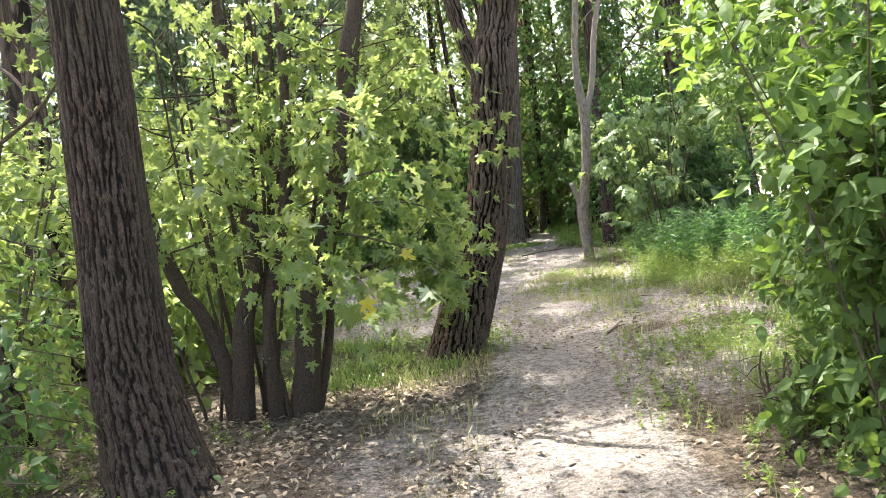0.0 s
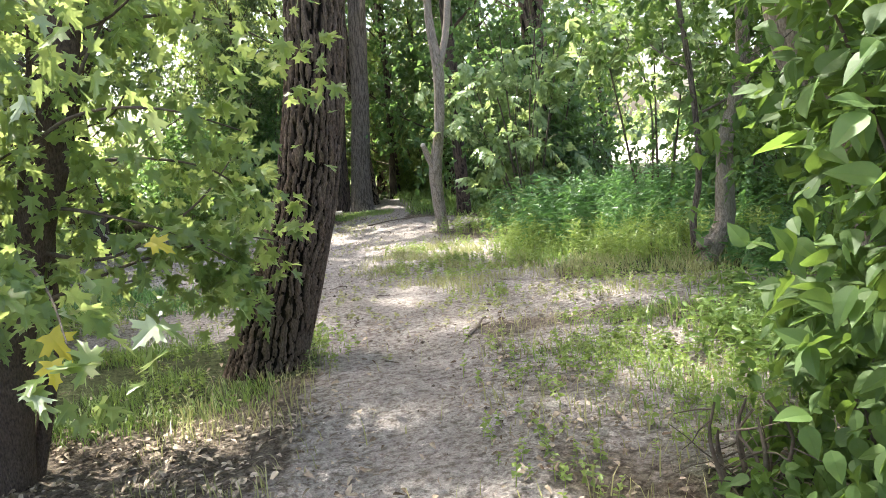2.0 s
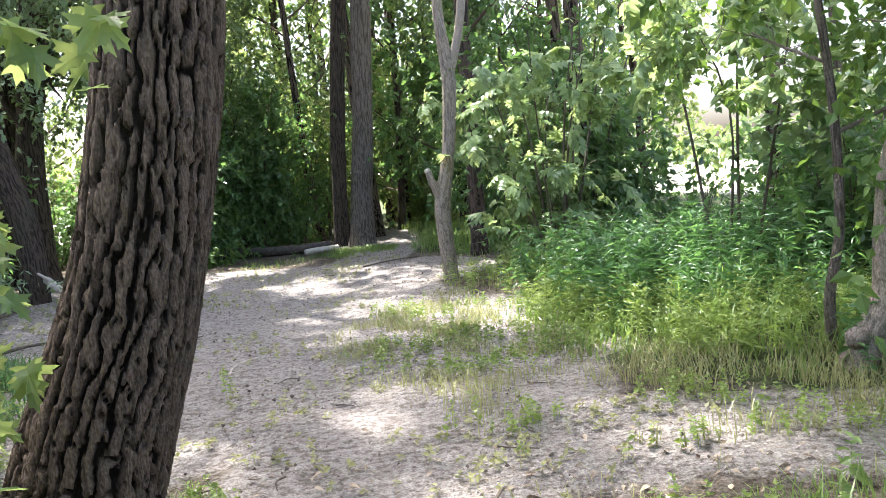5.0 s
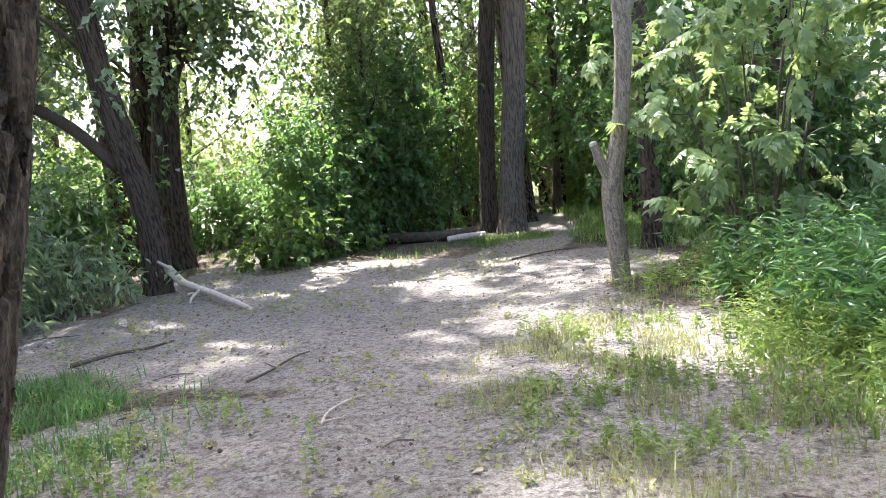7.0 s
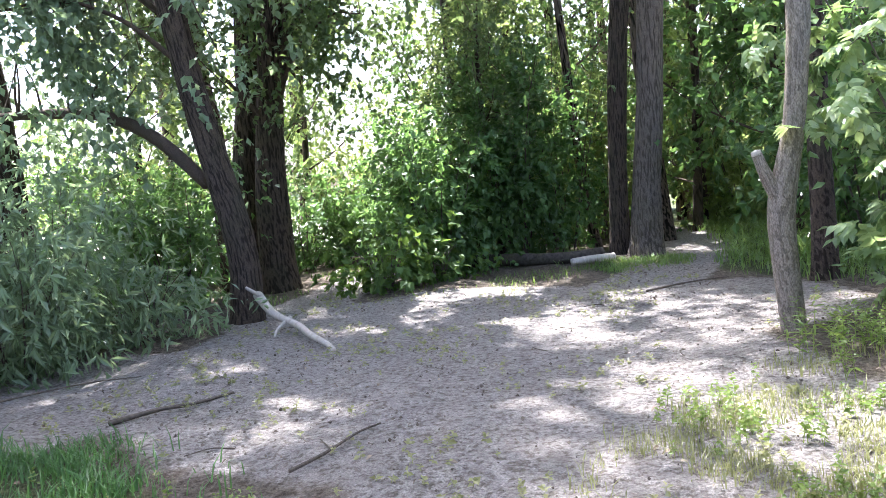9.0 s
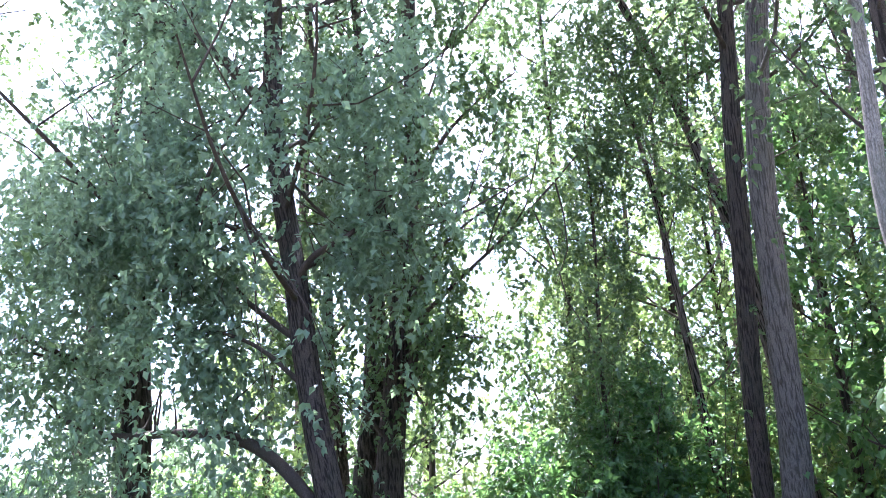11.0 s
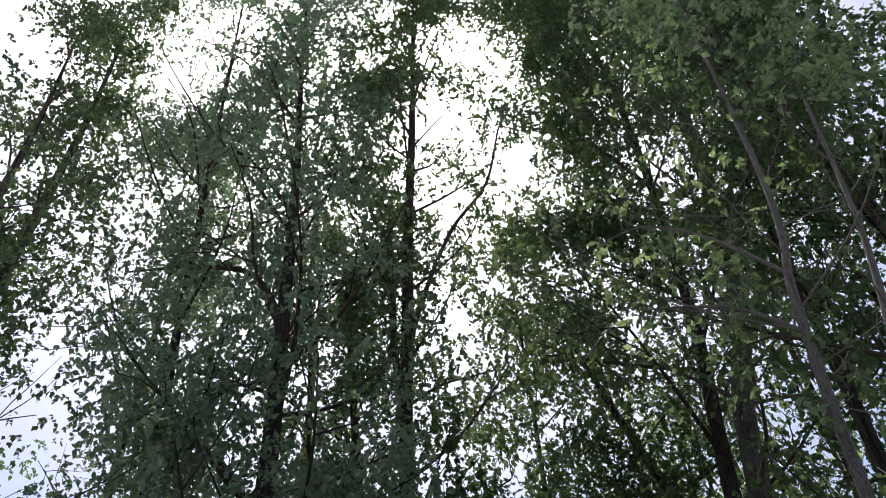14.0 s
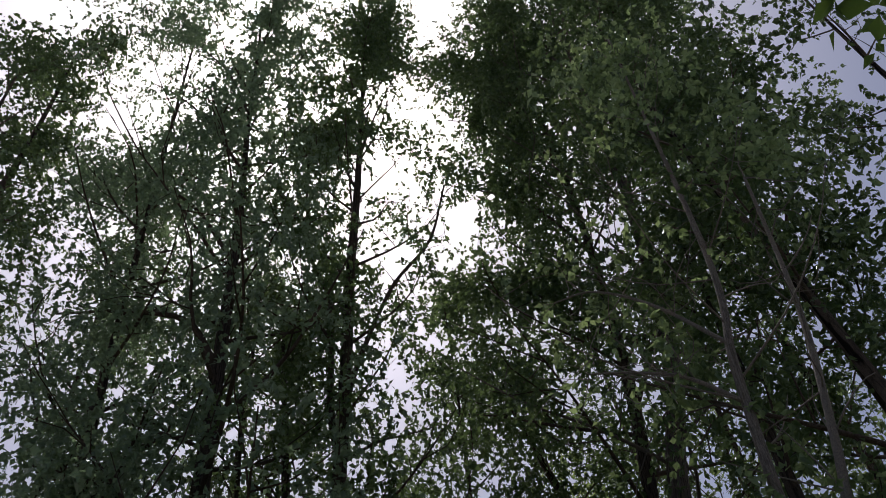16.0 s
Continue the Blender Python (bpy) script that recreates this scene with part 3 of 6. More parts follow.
def tree(points, radii, label, bark, leaf_mat, n_leaves, leaf=0.09, crown_from=0.35, reach=3.0, n_limbs=12, limbs=(), cut=(), relief=0.012, n_ridges=20, sides=48,
         steps=140, seed=1, flare=0.25, shape=KITE, hang=0.3, rise=0.35, spread=0.28, group="woodland trees", category="tree", twig=0.55, top_reach=0.45,
         sub=4, more=(), limb_r=0.55):
    """A tree: its trunk along points, limbs of its own (limbs: lines with two radii) and others up the crown, and a crown of leaves on twigs."""
    base = np.array(points[0], dtype=float)
    root = thing("tree", (base[0], base[1], 0), label, category, group)
    pts = [(p[0], p[1], p[2]) for p in points]
    pts[0] = (pts[0][0], pts[0][1], min(pts[0][2], -0.12))
    tops = []
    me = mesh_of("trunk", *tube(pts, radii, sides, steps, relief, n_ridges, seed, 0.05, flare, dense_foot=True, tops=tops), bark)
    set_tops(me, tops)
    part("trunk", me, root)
    line = smooth_line(points, 60)
    rad = np.interp(np.linspace(0, 1, 60), stations(points, radii), radii)
    anchors = []
    for ln, r0, r1 in limbs:
        tops = []
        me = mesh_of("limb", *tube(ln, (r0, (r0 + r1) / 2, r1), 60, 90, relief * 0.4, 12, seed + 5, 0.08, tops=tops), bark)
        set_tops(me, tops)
        part("limb", me, root)
    for ln, r in cut:
        part("cut_face", mesh_of("cut_face", *tube(ln, (r, r * 0.9), 20, 4, wobble=0.06), M_DEADWOOD), root, "pale sawn cut face")
    for ln, r0, r1, amount in more:
        v = [tube(ln, (r0, (r0 + r1) / 2, r1), 10, 24, 0, 8, seed, 0.1)]
        c = smooth_line(ln, 14)
        for k in range(4, 14):
            for _ in range(2):
                w = unit(rng.normal(0, 1, 3) + np.array([0, 0, 0.3]))
                s = limb_line(c[k], w, 0.5 + 0.7 * rng.random(), 0.1, 0.3)
                v.append(tube(s, (r1 * 0.6, 0.005), 4, 5, cap=False))
                anchors += [s[1], s[2], s[3]] * amount
        part("limb", mesh_of("limb", *joined(v), bark), root)
    for k in range(n_limbs):
        f = crown_from + (1 - crown_from) * (k + 0.5 * rng.random()) / n_limbs
        i = min(58, int(f * 59))
        turn = 2.4 * k + 0.5 * rng.random() + seed
        g = (f - crown_from) / (1 - crown_from + 1e-6)
        ln = reach * (1 - (1 - top_reach) * g) * (0.75 + 0.5 * rng.random())
        lift = 0.25 + 0.7 * g
        way = np.array([math.cos(turn), math.sin(turn), lift])
        lp = limb_line(line[i], unit(way), ln, rise)
        r0 = min(rad[i] * limb_r, 0.008 + ln * 0.0095)
        pieces = [tube(lp, (r0, r0 * 0.6, r0 * 0.22), 6, 8, cap=False)]
        c = smooth_line(lp, 9)
        anchors += [c[4], c[5], c[6], c[7], c[8], c[8]]
        for q in range(sub):
            a = c[2 + int(rng.integers(0, 6))]
            w = unit(unit(way) * 0.5 + rng.normal(0, 0.75, 3) + np.array([0, 0, 0.2]))
            sp = limb_line(a, w, ln * (0.3 + 0.3 * rng.random()), 0.2, 0.25)
            pieces.append(tube(sp, (r0 * 0.4, r0 * 0.12), 3, 4, cap=False))
            anchors += [sp[1], sp[2], sp[3], sp[3]]
        part("limb", mesh_of("limb", *joined(pieces), bark), root)
    anchors += [line[57], line[59]]
    if n_leaves and anchors:
        if n_leaves > 20000:
            n_leaves, leaf, shape = n_leaves, leaf * 1.06, KITE
        v, f = spray(np.array(anchors), n_leaves, leaf, spread, 12, twig, hang, shape=shape, clear=over_head)
        part("crown", mesh_of("crown", v, f, leaf_mat, False), root, kind="stuff")
    return root


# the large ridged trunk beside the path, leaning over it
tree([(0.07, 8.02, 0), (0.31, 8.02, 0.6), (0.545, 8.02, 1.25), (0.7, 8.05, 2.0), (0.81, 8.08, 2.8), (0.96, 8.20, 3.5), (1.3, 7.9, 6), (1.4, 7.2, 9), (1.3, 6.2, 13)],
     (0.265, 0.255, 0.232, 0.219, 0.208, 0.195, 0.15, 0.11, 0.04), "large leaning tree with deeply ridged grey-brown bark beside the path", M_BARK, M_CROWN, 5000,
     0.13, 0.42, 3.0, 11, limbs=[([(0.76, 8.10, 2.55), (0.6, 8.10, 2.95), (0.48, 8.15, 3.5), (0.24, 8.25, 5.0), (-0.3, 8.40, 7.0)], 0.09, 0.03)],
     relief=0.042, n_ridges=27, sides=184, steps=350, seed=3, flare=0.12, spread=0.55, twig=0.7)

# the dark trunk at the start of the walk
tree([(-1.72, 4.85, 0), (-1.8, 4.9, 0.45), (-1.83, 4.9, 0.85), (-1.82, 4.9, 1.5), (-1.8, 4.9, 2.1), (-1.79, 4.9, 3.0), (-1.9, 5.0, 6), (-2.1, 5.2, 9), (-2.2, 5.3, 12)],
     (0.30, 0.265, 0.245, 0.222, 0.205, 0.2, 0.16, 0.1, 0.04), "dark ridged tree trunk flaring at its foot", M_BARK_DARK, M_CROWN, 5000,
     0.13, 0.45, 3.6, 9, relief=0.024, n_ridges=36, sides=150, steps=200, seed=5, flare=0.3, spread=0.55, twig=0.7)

# two tall trunks grown together, where the path narrows
tree([(2.15, 23.30, 0), (2.24, 23.30, 1.18), (2.42, 23.29, 2.73), (2.60, 23.29, 4.92), (2.84, 23.29, 7.49), (3.42, 23.28, 10.81), (4.35, 23.26, 14.12), (5.2, 23.0, 22.0), (5.8, 22.8, 36)],
     (0.3, 0.26, 0.24, 0.23, 0.225, 0.21, 0.19, 0.12, 0.03), "tall grey-brown tree grown together with a second trunk", M_BARK_GREY, M_CROWN, 68000,
     0.135, 0.26, 4.8, 36, top_reach=0.65, relief=0.014, n_ridges=26, sides=76, steps=170, seed=11, flare=0.3, spread=0.55,
     more=[([(5.1, 23.0, 20), (6.8, 22.9, 22.6), (8.6, 22.8, 24.6), (10.4, 22.7, 26)], 0.07, 0.02, 2), ([(5.3, 23.0, 24), (7.0, 22.9, 27.4), (8.6, 22.8, 30), (10, 22.7, 32)], 0.06, 0.02, 2),
           ([(4.6, 23.2, 16), (6.4, 23.0, 18.4), (8.4, 22.9, 20), (10.6, 22.8, 21)], 0.07, 0.02, 2), ([(5.4, 23.0, 27), (4.6, 22.9, 30), (3.6, 22.9, 32.5), (2.8, 22.8, 35)], 0.06, 0.02, 2)])
tree([(1.69, 23.79, 0), (1.78, 23.84, 1.71), (1.97, 23.84, 3.85), (2.18, 23.83, 5.56), (2.45, 23.83, 7.92), (2.80, 24.0, 10.7), (3.35, 24.05, 14.98), (3.75, 24.2, 23.0), (3.7, 24.4, 36)],
     (0.19, 0.17, 0.175, 0.18, 0.18, 0.16, 0.14, 0.1, 0.03), "slimmer dark trunk close behind a larger one", M_BARK_DARK, M_CROWN, 84000,
     0.135, 0.26, 4.6, 34, top_reach=0.65, relief=0.012, n_ridges=22, sides=66, steps=160, seed=12, flare=0.25, spread=0.55,
     more=[([(3.35, 24.0, 15), (2.4, 23.9, 16.8), (1.3, 23.8, 18), (0.2, 23.7, 18.8)], 0.07, 0.02, 3), ([(3.6, 24.1, 19), (2.6, 24.0, 21.4), (1.4, 24.0, 23), (0.2, 24.0, 24)], 0.07, 0.02, 3),
           ([(3.75, 24.2, 24), (2.8, 24.2, 26.4), (1.7, 24.2, 28), (0.4, 24.2, 29)], 0.06, 0.02, 3), ([(3.7, 24.3, 28), (2.8, 24.3, 30.6), (1.9, 24.3, 32.4), (0.7, 24.3, 34)], 0.06, 0.02, 3)])

# the leaning trunk at the left edge of the clearing, with its long low limb
tree([(-3.56, 18.80, 0), (-3.52, 18.80, 1.07), (-3.77, 18.80, 2.35), (-4.03, 18.86, 3.53), (-4.35, 19.03, 5.24), (-4.75, 19.36, 6.63), (-5.07, 19.47, 8.67), (-5.22, 19.69, 11.02),
      (-5.48, 20.01, 14.98), (-5.80, 20.34, 20.33), (-6.2, 20.5, 27), (-6.5, 20.5, 37)],
     (0.225, 0.205, 0.19, 0.185, 0.185, 0.185, 0.18, 0.17, 0.15, 0.12, 0.08, 0.03), "leaning rough-barked tree with a long low limb", M_BARK_DARK, M_WILLOW, 112000,
     0.137, 0.12, 4.7, 46, top_reach=0.75, limbs=[], relief=0.014, n_ridges=22, sides=70, steps=170, seed=21, hang=0.35, spread=0.5,
     more=[([(-3.90, 18.81, 1.98), (-4.64, 18.82, 2.72), (-5.41, 18.83, 3.12), (-6.44, 18.85, 3.27), (-7.75, 18.88, 3.37), (-8.81, 18.89, 3.77)], 0.1, 0.045, 1),
           ([(-4.43, 19.03, 5.24), (-4.01, 18.91, 5.67), (-3.26, 18.79, 5.89), (-2.51, 18.67, 6.31)], 0.07, 0.02, 2),
           ([(-5.07, 19.47, 8.56), (-5.82, 19.16, 9.84), (-6.79, 18.86, 10.7), (-8.08, 18.56, 11.34)], 0.09, 0.03, 2),
           ([(-6.0, 20.4, 23), (-7.6, 20.5, 27), (-9.2, 20.4, 30), (-11, 20.3, 32.5)], 0.07, 0.02, 2), ([(-6.2, 20.5, 27), (-7.4, 20.4, 31), (-8.8, 20.3, 34), (-10, 20.3, 36.5)], 0.06, 0.015, 2),
           ([(-5.6, 20.2, 18), (-7.6, 20.3, 22), (-10, 20.2, 24.5), (-12.6, 20.2, 26)], 0.07, 0.02, 2), ([(-6.3, 20.5, 31), (-6.0, 20.3, 33), (-5.4, 20.1, 35), (-5.0, 20.0, 37)], 0.05, 0.015, 2),
           ([(-5.49, 19.90, 14.12), (-6.45, 19.82, 15.84), (-8.27, 19.63, 16.69), (-9.99, 19.45, 17.12)], 0.09, 0.03, 2),
           ([(-4.05, 18.9, 3.6), (-4.7, 18.5, 4.3), (-5.4, 18.2, 4.6), (-6.1, 17.9, 4.5)], 0.045, 0.012, 2), ([(-4.4, 19.0, 5.4), (-5.1, 18.7, 6.2), (-5.8, 18.4, 6.5), (-6.5, 18.1, 6.4)], 0.045, 0.012, 2),
           ([(-4.8, 19.4, 6.8), (-4.2, 19.0, 7.6), (-3.5, 18.7, 8.0), (-2.9, 18.4, 7.9)], 0.045, 0.012, 2)])

# the dark cluster of trunks behind it
tree([(-4.69, 22.57, 0), (-4.60, 22.56, 2.14), (-4.35, 22.56, 4.28), (-3.99, 22.55, 6.74), (-3.72, 22.66, 9.31), (-3.67, 22.76, 12.41), (-3.51, 22.76, 15.52), (-3.35, 22.86, 19.8), (-2.97, 22.86, 25.68), (-2.4, 22.85, 38)],
     (0.36, 0.29, 0.235, 0.185, 0.165, 0.16, 0.16, 0.15, 0.11, 0.03), "tall dark trunk of a close cluster", M_BARK_DARK, M_CROWN, 96000,
     0.14, 0.14, 4.0, 46, top_reach=0.8, relief=0.014, n_ridges=24, sides=70, steps=170, seed=31, rise=0.6, spread=0.5,
     more=[([(-3.67, 22.76, 13.05), (-3.90, 22.77, 14.66), (-3.94, 22.77, 18.4), (-4.58, 22.67, 20.87), (-4.80, 22.57, 24.61)], 0.11, 0.03, 1),
           ([(-3.51, 22.76, 14.55), (-3.11, 22.75, 15.94), (-2.06, 22.73, 18.4), (-0.83, 22.71, 19.9), (-0.09, 22.70, 22.47)], 0.08, 0.03, 1),
           ([(-3.0, 22.8, 25.5), (-2.4, 22.8, 28), (-1.6, 22.7, 30.2), (-0.9, 22.7, 32)], 0.06, 0.015, 2), ([(-3.1, 22.8, 24.0), (-3.8, 22.8, 26.6), (-4.6, 22.7, 28.4), (-5.0, 22.6, 30.5)], 0.06, 0.015, 2),
           ([(-2.7, 22.8, 30), (-2.3, 22.8, 33), (-1.6, 22.7, 35.5), (-1.2, 22.7, 38)], 0.05, 0.012, 2),
           ([(-4.37, 22.56, 3.42), (-3.94, 22.45, 4.49), (-3.73, 22.33, 5.78)], 0.12, 0.08, 0),
           ([(-4.2, 22.5, 5.2), (-3.4, 22.3, 6.4), (-2.5, 22.1, 7.0), (-1.7, 21.9, 7.2)], 0.06, 0.015, 1),
           ([(-3.8, 22.5, 7.8), (-2.9, 22.3, 9.0), (-1.9, 22.1, 9.6), (-1.2, 21.9, 9.8)], 0.06, 0.015, 1),
           ([(-4.3, 22.5, 3.6), (-3.6, 22.2, 4.4), (-2.9, 22.0, 4.8), (-2.3, 21.8, 4.7)], 0.045, 0.012, 1),
           ([(-4.5, 22.4, 3.2), (-5.2, 21.9, 4.2), (-5.9, 21.4, 4.7), (-6.4, 21.0, 4.8)], 0.045, 0.012, 1)])
tree([(-5.38, 22.90, 0), (-5.30, 22.90, 2.14), (-5.00, 22.89, 4.07), (-4.89, 23.10, 7.49), (-5.11, 23.22, 11.77), (-5.85, 23.55, 20.33)],
     (0.27, 0.235, 0.22, 0.17, 0.12, 0.03), "dark trunk of a close cluster", M_BARK_DARK, M_CROWN, 26000, 0.13, 0.14, 3.0, 22, relief=0.012, n_ridges=22, sides=56, steps=140, seed=32)
tree([(-6.17, 23.66, 0), (-6.22, 23.66, 3.21), (-6.38, 23.67, 4.92), (-6.44, 23.67, 8.56), (-7.13, 23.68, 21.4)],
     (0.24, 0.2, 0.13, 0.1, 0.03), "dark trunk at the back of a close cluster", M_BARK_DARK, M_CROWN, 24000, 0.13, 0.14, 3.0, 16, relief=0.012, n_ridges=20, sides=48, steps=200, seed=33)

# the trunk that stands in the willow scrub
tree([(-7.58, 19.41, 0), (-7.60, 19.41, 1.5), (-7.64, 19.41, 3.32), (-7.74, 19.41, 5.24), (-7.60, 19.41, 7.17), (-7.85, 19.63, 10.7), (-8.48, 19.96, 17.12), (-9.4, 20.08, 36)],
     (0.27, 0.25, 0.235, 0.215, 0.17, 0.13, 0.09, 0.03), "grey willow trunk standing in scrub", M_BARK_DARK, M_WILLOW, 86000, 0.125, 0.12, 4.7, 38, top_reach=0.8,
     relief=0.014, n_ridges=20, sides=56, steps=150, seed=41, hang=0.35, spread=0.5,
     more=[([(-7.6, 19.4, 3.4), (-8.2, 19.0, 4.3), (-9.0, 18.7, 4.8), (-9.8, 18.4, 4.9)], 0.05, 0.014, 2), ([(-7.6, 19.4, 4.6), (-7.0, 18.9, 5.3), (-6.3, 18.5, 5.6), (-5.7, 18.2, 5.5)], 0.05, 0.014, 2),
           ([(-7.7, 19.4, 6.0), (-8.5, 19.1, 7.0), (-9.4, 18.9, 7.5), (-10.2, 18.7, 7.5)], 0.05, 0.014, 2), ([(-7.6, 19.4, 7.0), (-6.9, 19.1, 8.0), (-6.1, 18.9, 8.4), (-5.4, 18.7, 8.4)], 0.05, 0.014, 2),
           ([(-7.65, 19.4, 5.2), (-7.6, 18.6, 6.0), (-7.4, 17.8, 6.3), (-7.2, 17.1, 6.1)], 0.045, 0.012, 2)])

# the pale slender tree with its broken stub
pale = tree([(2.97, 15.90, 0), (2.92, 15.90, 0.64), (2.93, 15.90, 1.12), (3.06, 15.90, 1.71), (3.13, 15.90, 2.25), (3.17, 15.90, 2.84), (3.11, 15.90, 3.85), (3.22, 15.90, 4.92),
             (3.35, 15.89, 6.1), (3.54, 15.89, 7.38), (3.89, 15.88, 9.2), (4.28, 15.66, 14.98)],
            (0.1, 0.11, 0.115, 0.088, 0.09, 0.098, 0.068, 0.062, 0.056, 0.05, 0.04, 0.012), "slender pale-barked tree with a sawn stub", M_BARK_PALE, M_ELDER, 14000,
            0.13, 0.42, 2.8, 20, limb_r=0.3, relief=0.003, n_ridges=14, sides=40, steps=300, seed=51, flare=0.12, spread=0.4,
            limbs=[([(2.95, 15.88, 1.07), (2.85, 15.86, 1.28), (2.78, 15.85, 1.46), (2.75, 15.85, 1.56)], 0.072, 0.042)], cut=[([(2.752, 15.85, 1.55), (2.742, 15.85, 1.585)], 0.045)],
            more=[([(3.17, 15.90, 2.78), (3.39, 15.89, 3.53), (3.59, 15.89, 4.71), (4.06, 15.88, 6.21), (4.49, 15.87, 7.92), (4.82, 15.76, 10.17)], 0.066, 0.02, 2),
                  ([(3.45, 15.9, 6.8), (3.0, 15.9, 7.3), (2.5, 15.95, 7.6), (2.0, 16, 7.8)], 0.03, 0.01, 2), ([(3.6, 15.9, 7.6), (3.0, 16, 8.6), (2.4, 16.1, 9.2), (1.9, 16.2, 9.3)], 0.03, 0.01, 2)])

# the crooked grey tree at the edge of the tall herbs
tree([(4.44, 9.6, 0), (4.6, 9.6, 0.16), (4.76, 9.6, 0.42), (4.79, 9.6, 0.83), (4.83, 9.6, 1.26), (4.96, 9.6, 1.63), (5.08, 9.6, 2.15), (5.1, 9.6, 2.7), (5.3, 9.7, 4.2), (5.6, 10, 6.5)],
     (0.115, 0.108, 0.098, 0.09, 0.08, 0.074, 0.068, 0.062, 0.045, 0.018), "crooked grey tree bent at its foot", M_BARK_PALE, M_BROAD, 9000, 0.12, 0.4, 2.2, 10,
     relief=0.004, n_ridges=14, sides=40, steps=240, seed=61, flare=0.05, limbs=[([(4.58, 9.62, 0.16), (4.5, 9.55, 0.21), (4.46, 9.51, 0.23), (4.43, 9.48, 0.24)], 0.085, 0.06)], cut=[([(4.445, 9.495, 0.236), (4.435, 9.485, 0.24)], 0.05)],
     more=[([(5.0, 9.6, 1.75), (5.35, 9.5, 2.3), (5.8, 9.4, 2.6), (6.5, 9.2, 2.9)], 0.05, 0.015, 2)])
tree([(4.62, 9.95, 0), (4.6, 9.95, 0.4), (4.7, 9.95, 0.9), (4.72, 10, 1.8), (4.6, 10.1, 3.4), (4.4, 10.2, 5.5)], (0.04, 0.036, 0.033, 0.03, 0.024, 0.01),
     "thin dark stem beside a crooked tree", M_BARK_GREY, M_BROAD, 6000, 0.12, 0.3, 1.8, 9, relief=0.003, n_ridges=12, sides=20, steps=80, seed=62)

# the bent tree close to the path on the side of the leafy bush
tree([(3.35, 5.7, 0), (3.32, 5.7, 0.6), (3.25, 5.65, 1.15), (3.0, 5.6, 1.5), (2.8, 5.57, 1.75), (2.74, 5.57, 2.2), (2.8, 5.6, 3.2), (2.9, 5.8, 5.5), (3.0, 6, 8)],
     (0.12, 0.1, 0.1, 0.095, 0.085, 0.075, 0.06, 0.045, 0.015), "bent grey tree leaning over the path", M_BARK_PALE, M_BROAD, 5000, 0.13, 0.42, 3.0, 10,
     relief=0.004, n_ridges=14, sides=36, steps=200, seed=63, spread=0.5, twig=0.7,
     more=[([(2.95, 5.6, 1.55), (3.0, 5.5, 2.0), (2.95, 5.4, 2.8), (3.1, 5.3, 4.2)], 0.05, 0.02, 2)])

# saplings and trunks behind the clearing
tree([(-0.64, 24.53, 0), (-0.71, 24.63, 2.14), (-0.79, 24.64, 3.85), (-0.54, 24.63, 7.17), (-0.37, 24.63, 10.17)], (0.06, 0.055, 0.05, 0.035, 0.012), "thin straight sapling rising from a thicket",
     M_BARK_DARK, M_CROWN, 15000, 0.1, 0.2, 1.7, 18, relief=0.002, n_ridges=10, sides=16, steps=60, seed=71)
tree([(1.26, 26.20, 0), (1.04, 25.99, 1.71), (0.93, 25.68, 4.28), (0.72, 25.68, 8.56), (0.18, 25.69, 12.84)],
     (0.11, 0.1, 0.09, 0.06, 0.015), "grey trunk behind the thicket", M_BARK, M_CROWN, 10000, 0.13, 0.25, 2.2, 14, relief=0.006, n_ridges=14, sides=24, steps=90, seed=72)
tree([(2.76, 26.28, 0), (2.55, 26.29, 3.21), (2.33, 26.29, 6.42), (1.64, 26.30, 10.27), (0.73, 26.32, 13.7), (-0.23, 26.34, 17.66)], (0.18, 0.16, 0.15, 0.13, 0.1, 0.02), "grey trunk leaning across the others",
     M_BARK, M_CROWN, 14000, 0.14, 0.45, 2.8, 14, relief=0.008, n_ridges=18, sides=36, steps=120, seed=73)
tree([(4.02, 18.98, 0), (4.07, 18.98, 2.14), (4.13, 19.09, 5.35), (4.45, 19.19, 9.63), (4.67, 19.19, 13.91)], (0.15, 0.13, 0.12, 0.08, 0.02), "dark trunk behind leafy undergrowth", M_BARK_DARK, M_CROWN, 11000,
     0.14, 0.3, 2.6, 15, relief=0.006, n_ridges=18, sides=30, steps=110, seed=74)
